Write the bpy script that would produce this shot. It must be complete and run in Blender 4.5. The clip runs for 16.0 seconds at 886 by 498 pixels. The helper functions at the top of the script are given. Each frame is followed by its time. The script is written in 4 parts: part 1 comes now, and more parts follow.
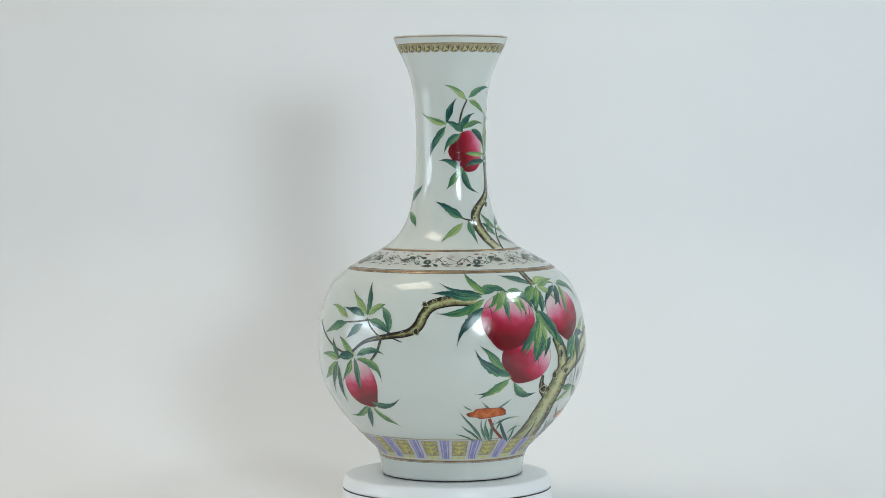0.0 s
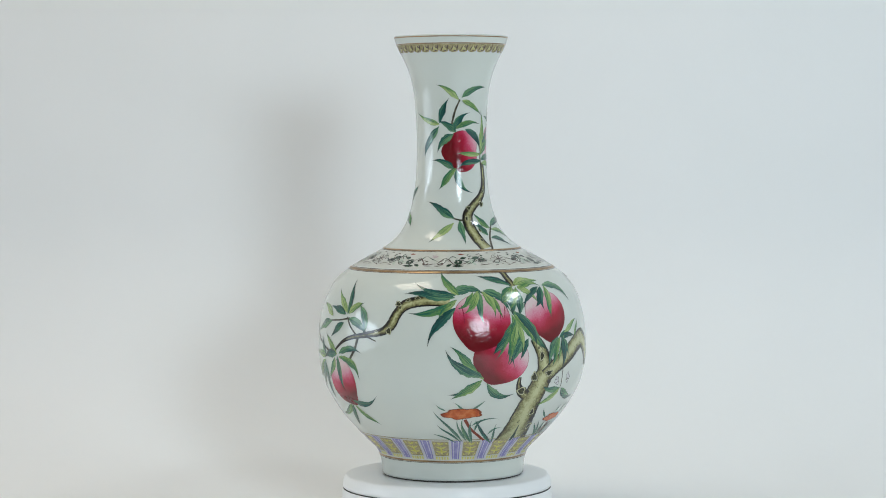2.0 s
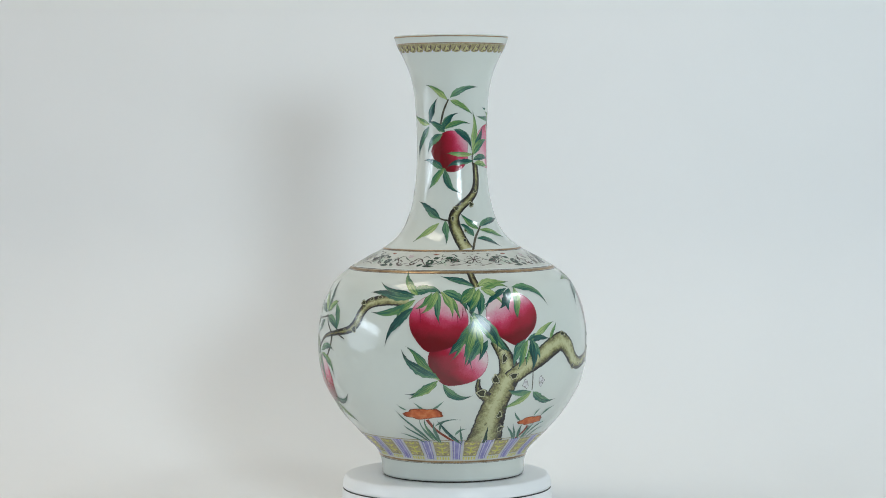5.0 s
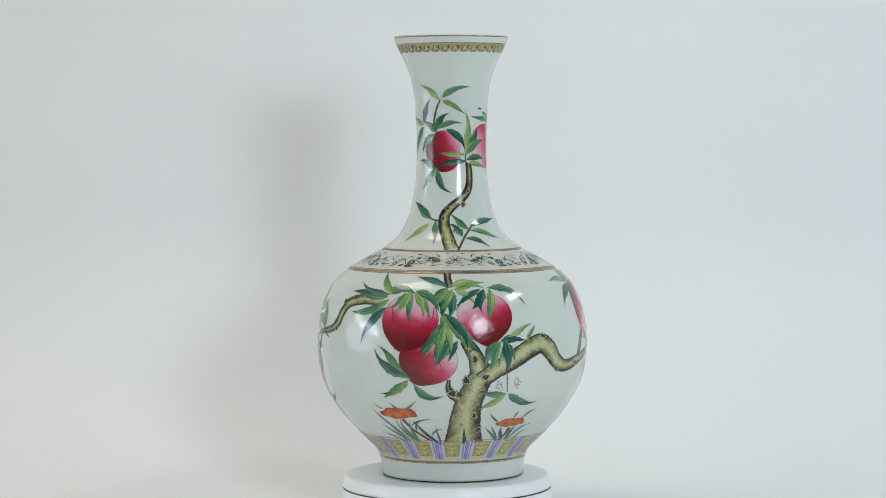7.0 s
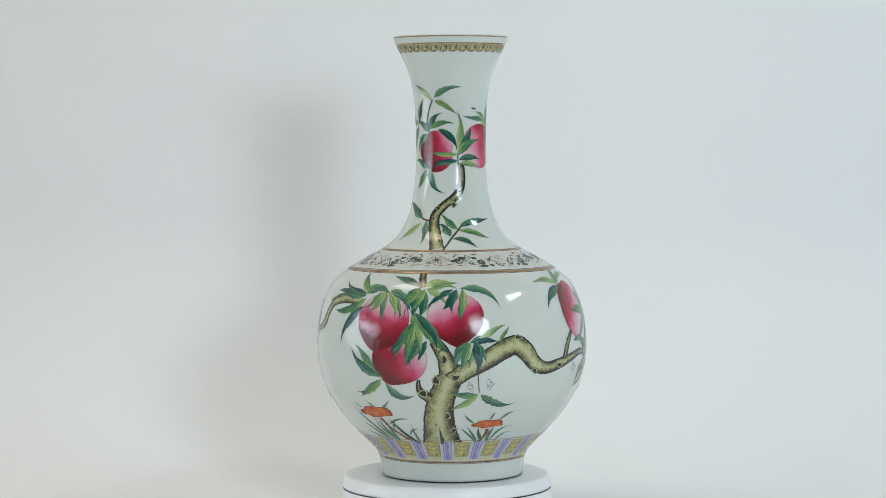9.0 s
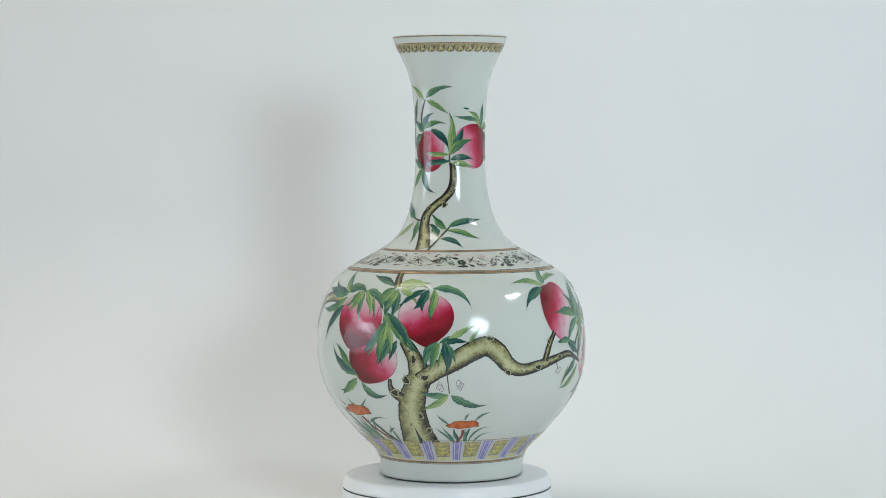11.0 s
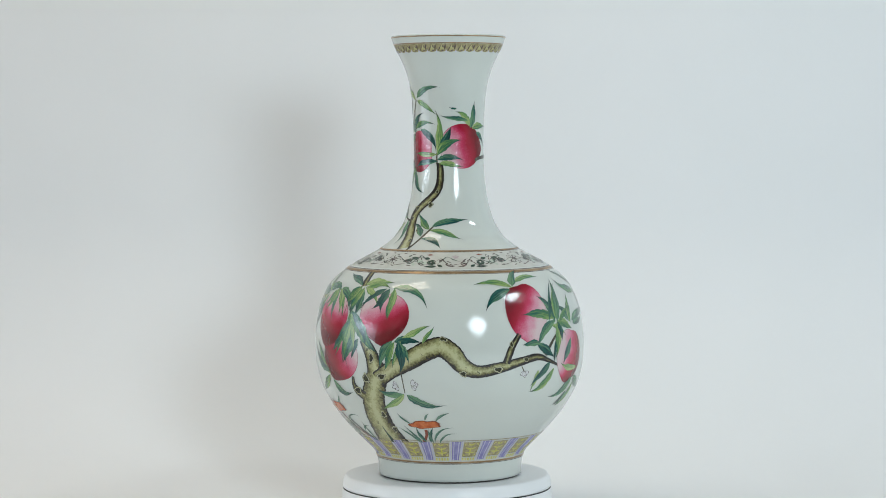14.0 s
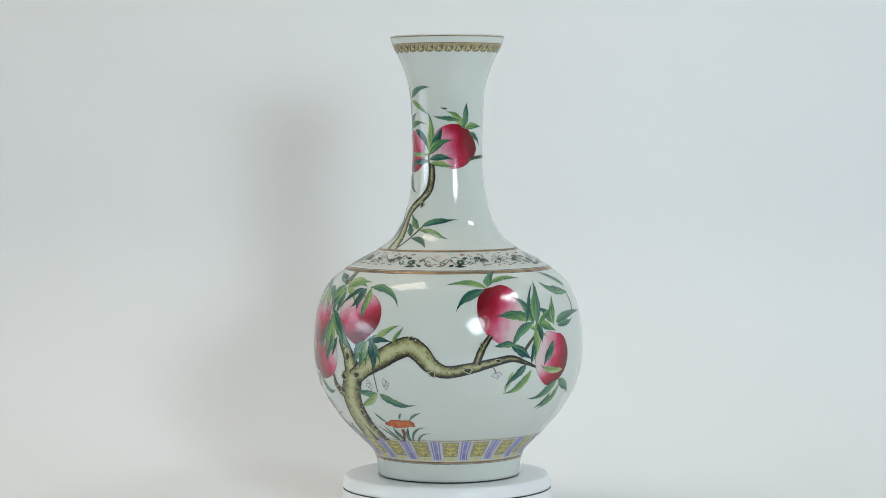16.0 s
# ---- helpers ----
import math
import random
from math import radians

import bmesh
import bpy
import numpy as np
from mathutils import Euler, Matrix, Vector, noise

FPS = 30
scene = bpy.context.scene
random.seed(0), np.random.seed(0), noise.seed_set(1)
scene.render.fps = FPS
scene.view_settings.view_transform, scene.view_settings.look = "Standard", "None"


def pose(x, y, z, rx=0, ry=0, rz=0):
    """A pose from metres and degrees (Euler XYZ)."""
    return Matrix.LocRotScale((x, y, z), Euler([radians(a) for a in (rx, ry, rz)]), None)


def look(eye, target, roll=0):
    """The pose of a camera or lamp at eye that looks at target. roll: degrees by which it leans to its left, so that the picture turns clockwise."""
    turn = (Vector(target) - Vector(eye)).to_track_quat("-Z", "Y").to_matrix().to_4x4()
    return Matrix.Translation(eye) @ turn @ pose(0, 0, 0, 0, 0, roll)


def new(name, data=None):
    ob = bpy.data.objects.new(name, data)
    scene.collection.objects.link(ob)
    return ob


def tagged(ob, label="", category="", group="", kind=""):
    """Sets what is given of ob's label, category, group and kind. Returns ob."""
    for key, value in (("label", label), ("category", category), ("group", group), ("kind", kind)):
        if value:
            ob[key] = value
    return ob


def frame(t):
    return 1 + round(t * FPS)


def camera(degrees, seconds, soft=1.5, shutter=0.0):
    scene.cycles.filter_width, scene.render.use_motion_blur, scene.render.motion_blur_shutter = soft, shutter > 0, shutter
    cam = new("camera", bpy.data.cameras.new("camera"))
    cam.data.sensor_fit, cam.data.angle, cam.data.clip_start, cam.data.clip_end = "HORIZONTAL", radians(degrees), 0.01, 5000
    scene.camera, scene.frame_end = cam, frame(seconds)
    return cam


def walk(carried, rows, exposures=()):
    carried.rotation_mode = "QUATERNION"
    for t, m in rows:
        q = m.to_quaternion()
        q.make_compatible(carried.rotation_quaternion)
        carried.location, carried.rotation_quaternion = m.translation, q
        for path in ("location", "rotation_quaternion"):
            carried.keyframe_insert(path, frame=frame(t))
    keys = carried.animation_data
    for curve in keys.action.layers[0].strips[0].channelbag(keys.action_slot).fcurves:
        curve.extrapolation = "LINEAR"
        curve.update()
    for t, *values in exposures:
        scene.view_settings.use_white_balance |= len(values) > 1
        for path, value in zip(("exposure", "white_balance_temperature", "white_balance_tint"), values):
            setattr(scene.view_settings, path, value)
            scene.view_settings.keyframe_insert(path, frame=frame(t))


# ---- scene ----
SPIN = -6.148          # degrees per second of the turntable
EYE = (0.0, -2.69, 0.404)
cam = camera(22.18, 16.0, soft=0.95)
VIEW = look(EYE, (EYE[0] - 0.0013, EYE[1] + 1.0, EYE[2] - 0.0506), -0.26)
walk(cam, [(0.0, VIEW), (16.0, VIEW)])

# ---- light: a window at one side, a ceiling panel, a softbox beside the camera ----
scene.view_settings.exposure = 0.365
world = bpy.data.worlds.new("world")
scene.world = world
world.use_nodes = True
world.node_tree.nodes["Background"].inputs[0].default_value = (0.75, 0.85, 1.0, 1)
world.node_tree.nodes["Background"].inputs[1].default_value = 0.37


def area(name, at, to, sx, sy, power, colour):
    data = bpy.data.lights.new(name, "AREA")
    data.shape, data.size, data.size_y, data.energy, data.color = "RECTANGLE", sx, sy, power, colour
    ob = new(name, data)
    ob.matrix_world = look(at, to)
    return ob


WINDOW_AT = (-1.98, -0.35, 0.60)
PANEL_AT = (-1.17, -0.38, 2.90)
BOX_AT = (0.90, -2.08, 0.82)
SIDE_AT = (1.70, -0.68, 1.70)
AIM = (0.0, 0.0, 0.28)
# the window: dim ground and garden over its whole height, bright sky in gaps near its top
for y, z, w, h, power in ((-0.35, 0.30, 1.30, 0.68, 0.85), (-0.55, 0.54, 0.74, 0.22, 0.66), (-0.24, 0.48, 0.58, 0.18, 0.38), (-0.80, 0.46, 0.40, 0.20, 0.24), (-0.42, 0.46, 0.24, 0.30, 0.20), (-0.06, 0.66, 0.30, 0.30, 0.24)):
    pane_light = area("window_daylight", (WINDOW_AT[0], y, z), (0, y, z), w, h, power, (0.74, 0.87, 1.0)).data
    pane_light.spread, pane_light.shape = radians(95), "ELLIPSE"
area("panel_light", PANEL_AT, (PANEL_AT[0], PANEL_AT[1], 0), 1.20, 1.10, 14.2, (1.0, 0.875, 0.70))
for size, power in ((0.20, 0.6), (0.42, 4.3), (0.62, 8.2)):
    area("softbox_light", BOX_AT, AIM, size, size, power, (0.815, 0.968, 1.085)).data.shape = "DISK"
area("side_softbox_light", SIDE_AT, AIM, 0.52, 0.13, 8.0, (0.86, 0.975, 1.05))


# ---- materials ----
def material(name, rough=0.5, spec=0.5):
    m = bpy.data.materials.new(name)
    m.use_nodes = True
    nt = m.node_tree
    b = nt.nodes["Principled BSDF"]
    b.inputs["Roughness"].default_value = rough
    b.inputs["Specular IOR Level"].default_value = spec
    return m, nt, b


def node(nt, kind, **inputs):
    n = nt.nodes.new(kind)
    for k, v in inputs.items():
        n.inputs[k.replace("_", " ")].default_value = v
    return n


def ramp(nt, source, stops):
    r = nt.nodes.new("ShaderNodeValToRGB")
    e = r.color_ramp.elements
    while len(e) < len(stops):
        e.new(0.5)
    for i, (at, c) in enumerate(stops):
        e[i].position, e[i].color = at, (*c, 1)
    nt.links.new(source, r.inputs[0])
    return r.outputs[0]


def mixed(nt, factor, a, b, mode="MIX"):
    m = nt.nodes.new("ShaderNodeMix")
    m.data_type, m.blend_type = "RGBA", mode
    for sock, v in ((m.inputs[0], factor), (m.inputs[6], a), (m.inputs[7], b)):
        if isinstance(v, (int, float)):
            sock.default_value = v
        elif isinstance(v, tuple):
            sock.default_value = (*v, 1)
        else:
            nt.links.new(v, sock)
    return m.outputs[2]


def calc(nt, op, a, b=0.0):
    n = nt.nodes.new("ShaderNodeMath")
    n.operation = op
    for i, v in enumerate((a, b)):
        if isinstance(v, (int, float)):
            n.inputs[i].default_value = v
        else:
            nt.links.new(v, n.inputs[i])
    return n.outputs[0]


def bumped(nt, b, height, strength, distance):
    n = nt.nodes.new("ShaderNodeBump")
    n.inputs["Strength"].default_value, n.inputs["Distance"].default_value = strength, distance
    nt.links.new(height, n.inputs["Height"])
    nt.links.new(n.outputs[0], b.inputs["Normal"])


def noise_of(nt, scale, detail=3.0, coord="Object", stretch=None):
    tc = nt.nodes.new("ShaderNodeTexCoord")
    n = node(nt, "ShaderNodeTexNoise", Scale=scale, Detail=detail)
    out = tc.outputs[coord]
    if stretch:
        mp = nt.nodes.new("ShaderNodeMapping")
        mp.inputs["Scale"].default_value = stretch
        nt.links.new(out, mp.inputs[0])
        out = mp.outputs[0]
    nt.links.new(out, n.inputs["Vector"])
    return n.outputs[0]


def plain(name, lo, hi, scale, rough=0.5, relief=0.0, spec=0.5, metal=0.0):
    m, nt, b = material(name, rough, spec)
    big = noise_of(nt, scale)
    nt.links.new(ramp(nt, big, [(0.35, lo), (0.65, hi)]), b.inputs["Base Color"])
    b.inputs["Metallic"].default_value = metal
    if relief:
        bumped(nt, b, noise_of(nt, scale * 40, 4), 0.3, relief)
    return m


def glaze():
    """Pale bluish-white porcelain glaze with a faint orange-peel surface and a slow drift of tone."""
    m, nt, b = material("pale_celadon_glaze", 0.07, 0.7)
    tone = mixed(nt, noise_of(nt, 7, 4), (0.558, 0.594, 0.550), (0.616, 0.646, 0.596))
    tone = mixed(nt, ramp(nt, noise_of(nt, 260, 2), [(0.70, (0, 0, 0)), (0.78, (0.25, 0.25, 0.25))]), tone, (0.55, 0.59, 0.55))
    nt.links.new(tone, b.inputs["Base Color"])
    nt.links.new(calc(nt, "ADD", calc(nt, "MULTIPLY", noise_of(nt, 30, 3), 0.08), 0.055), b.inputs["Roughness"])
    bumped(nt, b, noise_of(nt, 60, 3), 0.26, 0.0007)
    return m


WALL = plain("matt_white_wall", (0.83, 0.835, 0.83), (0.87, 0.87, 0.865), 1.5, 0.9, 0.0005)
ROOM = plain("warm_white_room_paint", (0.75, 0.745, 0.72), (0.79, 0.785, 0.76), 1.2, 0.9, 0.0005)
GLAZE = glaze()
TABLE_WHITE = plain("satin_white_plastic", (0.80, 0.81, 0.81), (0.83, 0.84, 0.84), 8, 0.35)
BLACK = plain("matt_black", (0.012, 0.012, 0.013), (0.02, 0.02, 0.02), 30, 0.6)
GOLD = plain("worn_gold_line", (0.20, 0.125, 0.065), (0.38, 0.25, 0.125), 60, 0.3, 0.0, 0.5, 0.55)


# ---- mesh helpers ----
def link_mesh(name, bm, mat, parent=None, label=""):
    me = bpy.data.meshes.new(name)
    bm.to_mesh(me)
    bm.free()
    me.materials.append(mat)
    for p in me.polygons:
        p.use_smooth = True
    ob = new(name, me)
    if parent is not None:
        ob.parent = parent
    return tagged(ob, label)


def part(name, bm, material_, parent, label=""):
    return link_mesh(name, bm, material_, parent, label)


def lathe(rows, segments=192):
    """A surface of revolution from (radius, height) rows in metres; closed at a zero radius."""
    bm = bmesh.new()
    rings = []
    for r, z in rows:
        if r < 1e-6:
            rings.append([bm.verts.new((0, 0, z))])
        else:
            rings.append([bm.verts.new((r * math.sin(2 * math.pi * i / segments), -r * math.cos(2 * math.pi * i / segments), z))
                          for i in range(segments)])
    for a, b in zip(rings, rings[1:]):
        for i in range(segments):
            j = (i + 1) % segments
            if len(a) == 1 and len(b) > 1:
                bm.faces.new((a[0], b[j], b[i]))
            elif len(b) == 1 and len(a) > 1:
                bm.faces.new((a[i], a[j], b[0]))
            elif len(a) > 1:
                bm.faces.new((a[i], a[j], b[j], b[i]))
    bmesh.ops.recalc_face_normals(bm, faces=bm.faces)
    return bm


def box(bm, x0, y0, z0, x1, y1, z1):
    v = [bm.verts.new((x, y, z)) for x in (x0, x1) for y in (y0, y1) for z in (z0, z1)]
    for f in ((0, 1, 3, 2), (4, 6, 7, 5), (0, 4, 5, 1), (2, 3, 7, 6), (0, 2, 6, 4), (1, 5, 7, 3)):
        bm.faces.new([v[i] for i in f])


def flat(ob):
    for p in ob.data.polygons:
        p.use_smooth = False
    return ob


# ---- the room and the backdrop ----
FLOOR, CEIL, XW, BACK, FRONT = -0.055, 2.97, 2.10, 0.50, -4.0


def room():
    # floor and wall in one coved sheet, with thickness
    bm = bmesh.new()
    rad, pts = 0.36, [(FRONT, FLOOR)]
    for i in range(17):
        a = math.pi / 2 * i / 16
        pts.append((BACK - rad + rad * math.sin(a), FLOOR + rad - rad * math.cos(a)))
    pts.append((BACK, CEIL))
    rows = [[bm.verts.new((x, y, z)) for y, z in pts] for x in (-XW, XW)]
    for i in range(len(pts) - 1):
        bm.faces.new((rows[0][i], rows[1][i], rows[1][i + 1], rows[0][i + 1]))
    sweep = link_mesh("backdrop", bm, WALL)
    mod = sweep.modifiers.new("thickness", "SOLIDIFY")
    mod.thickness, mod.offset = 0.02, -1
    tagged(sweep, "seamless matt white backdrop curving from floor into wall", "backdrop", kind="structure")
    bm = bmesh.new()
    box(bm, XW, FRONT, FLOOR, XW + 0.1, BACK + 0.1, CEIL)
    tagged(flat(link_mesh("wall_east", bm, ROOM)), "plain warm white painted studio wall", "wall", kind="structure")
    bm = bmesh.new()
    box(bm, -XW, FRONT - 0.1, FLOOR, XW, FRONT, CEIL)
    tagged(flat(link_mesh("wall_south", bm, ROOM)), "plain warm white painted studio wall", "wall", kind="structure")
    bm = bmesh.new()
    box(bm, -XW - 0.1, FRONT - 0.1, CEIL, XW + 0.1, BACK + 0.1, CEIL + 0.1)
    tagged(flat(link_mesh("ceiling", bm, ROOM)), "plain warm white painted ceiling", "ceiling", kind="structure")
    # west wall with its window opening
    wy0, wy1, wz0, wz1 = WINDOW_AT[1] - 0.68, WINDOW_AT[1] + 0.68, -0.04, 0.84
    bm = bmesh.new()
    x0, x1 = -XW - 0.1, -XW
    box(bm, x0, FRONT, FLOOR, x1, wy0, CEIL)
    box(bm, x0, wy1, FLOOR, x1, BACK + 0.1, CEIL)
    box(bm, x0, wy0, FLOOR, x1, wy1, wz0)
    box(bm, x0, wy0, wz1, x1, wy1, CEIL)
    tagged(flat(link_mesh("wall_west", bm, ROOM)), "plain warm white studio wall with window opening", "wall", kind="structure")
    win = tagged(new("window_1"), "daylit window with white frame and crossbars", "window", kind="structure")
    bm = bmesh.new()
    t = 0.035
    box(bm, x0 + 0.02, wy0, wz0, x1 - 0.02, wy0 + t, wz1)
    box(bm, x0 + 0.02, wy1 - t, wz0, x1 - 0.02, wy1, wz1)
    box(bm, x0 + 0.02, wy0 + t, wz0, x1 - 0.02, wy1 - t, wz0 + t)
    box(bm, x0 + 0.02, wy0 + t, wz1 - t, x1 - 0.02, wy1 - t, wz1)
    box(bm, x0 + 0.04, WINDOW_AT[1] - 0.015, wz0 + t, x1 - 0.04, WINDOW_AT[1] + 0.015, wz1 - t)
    flat(part("window_frame", bm, TABLE_WHITE, win))
    glass, nt, b = material("clear_window_glass", 0.02, 0.5)
    b.inputs["Transmission Weight"].default_value = 1.0
    for s in (-1, 1):
        bm = bmesh.new()
        a, c = sorted((WINDOW_AT[1] + s * 0.016, WINDOW_AT[1] + s * 0.644))
        box(bm, x0 + 0.048, a, wz0 + t, x0 + 0.052, c, wz1 - t)
        pane = flat(part("pane", bm, glass, win, "clear glass pane"))
        pane.visible_shadow = False
    # ceiling panel and softboxes
    lamp = tagged(new("ceiling_light"), "rectangular white ceiling light panel switched on", "ceiling light")
    lamp.location = (PANEL_AT[0], PANEL_AT[1], CEIL)
    bm = bmesh.new()
    for s in (-1, 1):
        box(bm, s * 0.65 - 0.02, -0.60, -0.09, s * 0.65 + 0.02, 0.60, -0.0005)
        box(bm, -0.63, s * 0.59 - 0.01, -0.09, 0.63, s * 0.59 + 0.01, -0.0005)
    flat(part("frame", bm, TABLE_WHITE, lamp))
    bm = bmesh.new()
    box(bm, -0.63, -0.58, -0.06, 0.63, 0.58, -0.0005)
    flat(part("reflector", bm, TABLE_WHITE, lamp))
    softbox(BOX_AT, 0.64, 0.64)
    softbox(SIDE_AT, 0.54, 0.15)


def softbox(at, w, h):
    """A shallow black softbox on a pole that stands on the floor."""
    ob = tagged(new("softbox"), "lit black softbox on a slim floor stand", "softbox", "studio softboxes")
    ob.location = (at[0], at[1], FLOOR)
    m = Matrix.Translation((0, 0, -FLOOR)) @ Matrix.Translation((-at[0], -at[1], 0)) @ look(at, AIM)
    bm = bmesh.new()
    front = [bm.verts.new(m @ Vector((sx * (w / 2 + 0.02), sy * (h / 2 + 0.02), -0.03))) for sx, sy in ((-1, -1), (1, -1), (1, 1), (-1, 1))]
    back = [bm.verts.new(m @ Vector((sx * 0.07, sy * 0.07, 0.22))) for sx, sy in ((-1, -1), (1, -1), (1, 1), (-1, 1))]
    for i in range(4):
        j = (i + 1) % 4
        bm.faces.new((front[i], front[j], back[j], back[i]))
    bm.faces.new(back[::-1])
    flat(part("housing", bm, BLACK, ob, "black fabric housing"))
    bm = bmesh.new()
    box(bm, -w / 2, -h / 2, 0.012, w / 2, h / 2, 0.018)
    bm.transform(m)
    flat(part("diffuser", bm, TABLE_WHITE, ob, "white fabric diffuser"))
    tail = m @ Vector((0, 0, 0.16))
    top = tail.z
    bm = bmesh.new()
    bmesh.ops.create_cone(bm, cap_ends=True, segments=12, radius1=0.012, radius2=0.010, depth=top, matrix=Matrix.Translation((tail.x, tail.y, top / 2)))
    part("pole", bm, BLACK, ob)
    bm = bmesh.new()
    bmesh.ops.create_cone(bm, cap_ends=True, segments=32, radius1=0.16, radius2=0.15, depth=0.02, matrix=Matrix.Translation((tail.x, tail.y, 0.01)))
    flat(part("base_plate", bm, BLACK, ob))
    return ob


room()

# ---- vase profile ----
NECK = ((519.0, 67.6), (512.3, 65.6), (499.9, 59.7), (479.9, 50.9), (463.1, 46.2), (429.7, 42.5), (396.1, 41.3), (362.6, 41.9),
        (328.9, 45.8), (312.1, 49.9), (295.3, 56.8), (281.8, 66.6), (269.0, 82.6))
BELLY = ((269.0, 82.6), (246.1, 122.6), (234.6, 136.6), (214.3, 149.2), (194.1, 155.8), (177.2, 158.6), (153.5, 159.7),
         (126.4, 156.8), (106.0, 150.5), (92.5, 143.2), (72.1, 129.6), (58.5, 117.6), (43.5, 102.6), (30.0, 90.0), (20.0, 86.4), (0.0, 84.3))


def hermite(points):
    p = np.array(sorted(points)) / 1000.0
    z, r = p[:, 0], p[:, 1]
    d = np.diff(r) / np.diff(z)
    m = np.concatenate([[d[0]], (d[1:] * np.diff(z)[:-1] + d[:-1] * np.diff(z)[1:]) / (z[2:] - z[:-2]), [d[-1]]])

    def at(q):
        i = min(max(int(np.searchsorted(z, q)) - 1, 0), len(z) - 2)
        h = z[i + 1] - z[i]
        s = min(max((q - z[i]) / h, 0.0), 1.0)
        return ((2 * s ** 3 - 3 * s * s + 1) * r[i] + (s ** 3 - 2 * s * s + s) * h * m[i]
                + (3 * s * s - 2 * s ** 3) * r[i + 1] + (s ** 3 - s * s) * h * m[i + 1])
    return at


neck_at, belly_at = hermite(NECK), hermite(BELLY)


def radius(z):
    return float(neck_at(z) if z > 0.269 else belly_at(z))


def surf(th, z, lift=0.0):
    """The point of the glaze at th degrees round the vase and height z, in metres, raised by lift."""
    r, e = radius(z), 0.0006
    slope = (radius(min(z + e, 0.5190)) - radius(max(z - e, 0.0))) / (2 * e)
    n = 1.0 / math.hypot(1.0, slope)
    a = math.radians(th)
    q, zz = r + lift * n, z - lift * slope * n
    return Vector((q * math.sin(a), -q * math.cos(a), zz))


# ---- turntable and vase ----
def turntable():
    t = tagged(new("turntable"), "round white rotating display turntable with black gap", "turntable")
    rows = [(0, -0.0150), (0.1238, -0.0150), (0.1248, -0.0140), (0.1247, -0.0115), (0.1238, -0.0070), (0.1220, -0.0022), (0.1207, -0.0007), (0.1188, 0.0), (0.1100, 0.0), (0, 0.0)]
    top = part("platter", lathe(rows, 128), TABLE_WHITE, t, "smooth white platter")
    # a solid ring fills the open gap; its black colour stands for the shade inside
    rows = [(0, -0.0163), (0.1243, -0.0163), (0.1243, -0.0149), (0, -0.0149)]
    flat(part("gap_ring", lathe(rows, 128), BLACK, t, "black ring standing for the shaded gap under the platter"))
    rows = [(0, FLOOR), (0.124, FLOOR), (0.1252, FLOOR + 0.002), (0.1252, -0.0173), (0.1246, -0.0163), (0, -0.0163)]
    part("base", lathe(rows, 128), TABLE_WHITE, t)
    return t, top


TURNTABLE, PLATTER = turntable()


def vase():
    v = tagged(new("vase"), "tall white porcelain bottle vase painted with enamel peach branches", "vase")
    zs = [0.0, 0.0006] + [0.002 + 0.5164 * i / 170 for i in range(171)] + [0.5190]
    outer = [(radius(z) - (0.0012 if z == 0 else 0), z) for z in zs]
    lip = [(0.0672, 0.5198), (0.0664, 0.5202), (0.0656, 0.5198)]
    inner = [(max(radius(z) - 0.005, 0.02), z) for z in zs[::-6] if z > 0.02] + [(0.075, 0.018), (0, 0.016)]
    part("body", lathe([(0, 0.004), (0.075, 0.004), (0.078, 0.0016)] + [(r, z) for r, z in outer if z > 0.0015] + lip + inner, 256), GLAZE, v, "glossy pale celadon-white glazed porcelain")
    # foot rim in near-black: the contact shadow under the foot is put into its colour
    foot = [(0.0760, 0.004), (0.0765, 0.0), (0.0818, 0.0), (0.0832, 0.0004), (0.0836, 0.0017), (0.078, 0.004)]
    part("foot_rim", lathe(foot, 128), plain("unglazed_foot_contact_shade", (0.02, 0.016, 0.012), (0.05, 0.04, 0.03), 120, 0.7), v, "unglazed foot rim coloured dark as its contact shadow")
    return v


VASE = vase()


def ring(z0, z1, mat, name, label, lift=0.0004):
    rows = []
    for i in range(5):
        p = surf(0, z0 + (z1 - z0) * i / 4, lift if 0 < i < 4 else -0.0002)
        rows.append((-p.y, p.z))
    return part(name, lathe(rows, 256), mat, VASE, label)


ring(0.2689, 0.2709, GOLD, "gold_line", "thin worn gold line above the collar")
ring(0.2461, 0.2489, GOLD, "gold_line", "broad worn gold line below the collar")
ring(0.0238, 0.0266, GOLD, "gold_line", "thin brownish gold line above the foot")
ring(0.5174, 0.5190, GOLD, "gold_line", "gilded mouth rim")
ring(0.5094, 0.5108, GOLD, "gold_line", "thin brown gold line under the mouth")


# ---- enamel colours ----
def uv_parts(nt):
    uv = nt.nodes.new("ShaderNodeUVMap")
    s = nt.nodes.new("ShaderNodeSeparateXYZ")
    nt.links.new(uv.outputs[0], s.inputs[0])
    return s.outputs[0], s.outputs[1]


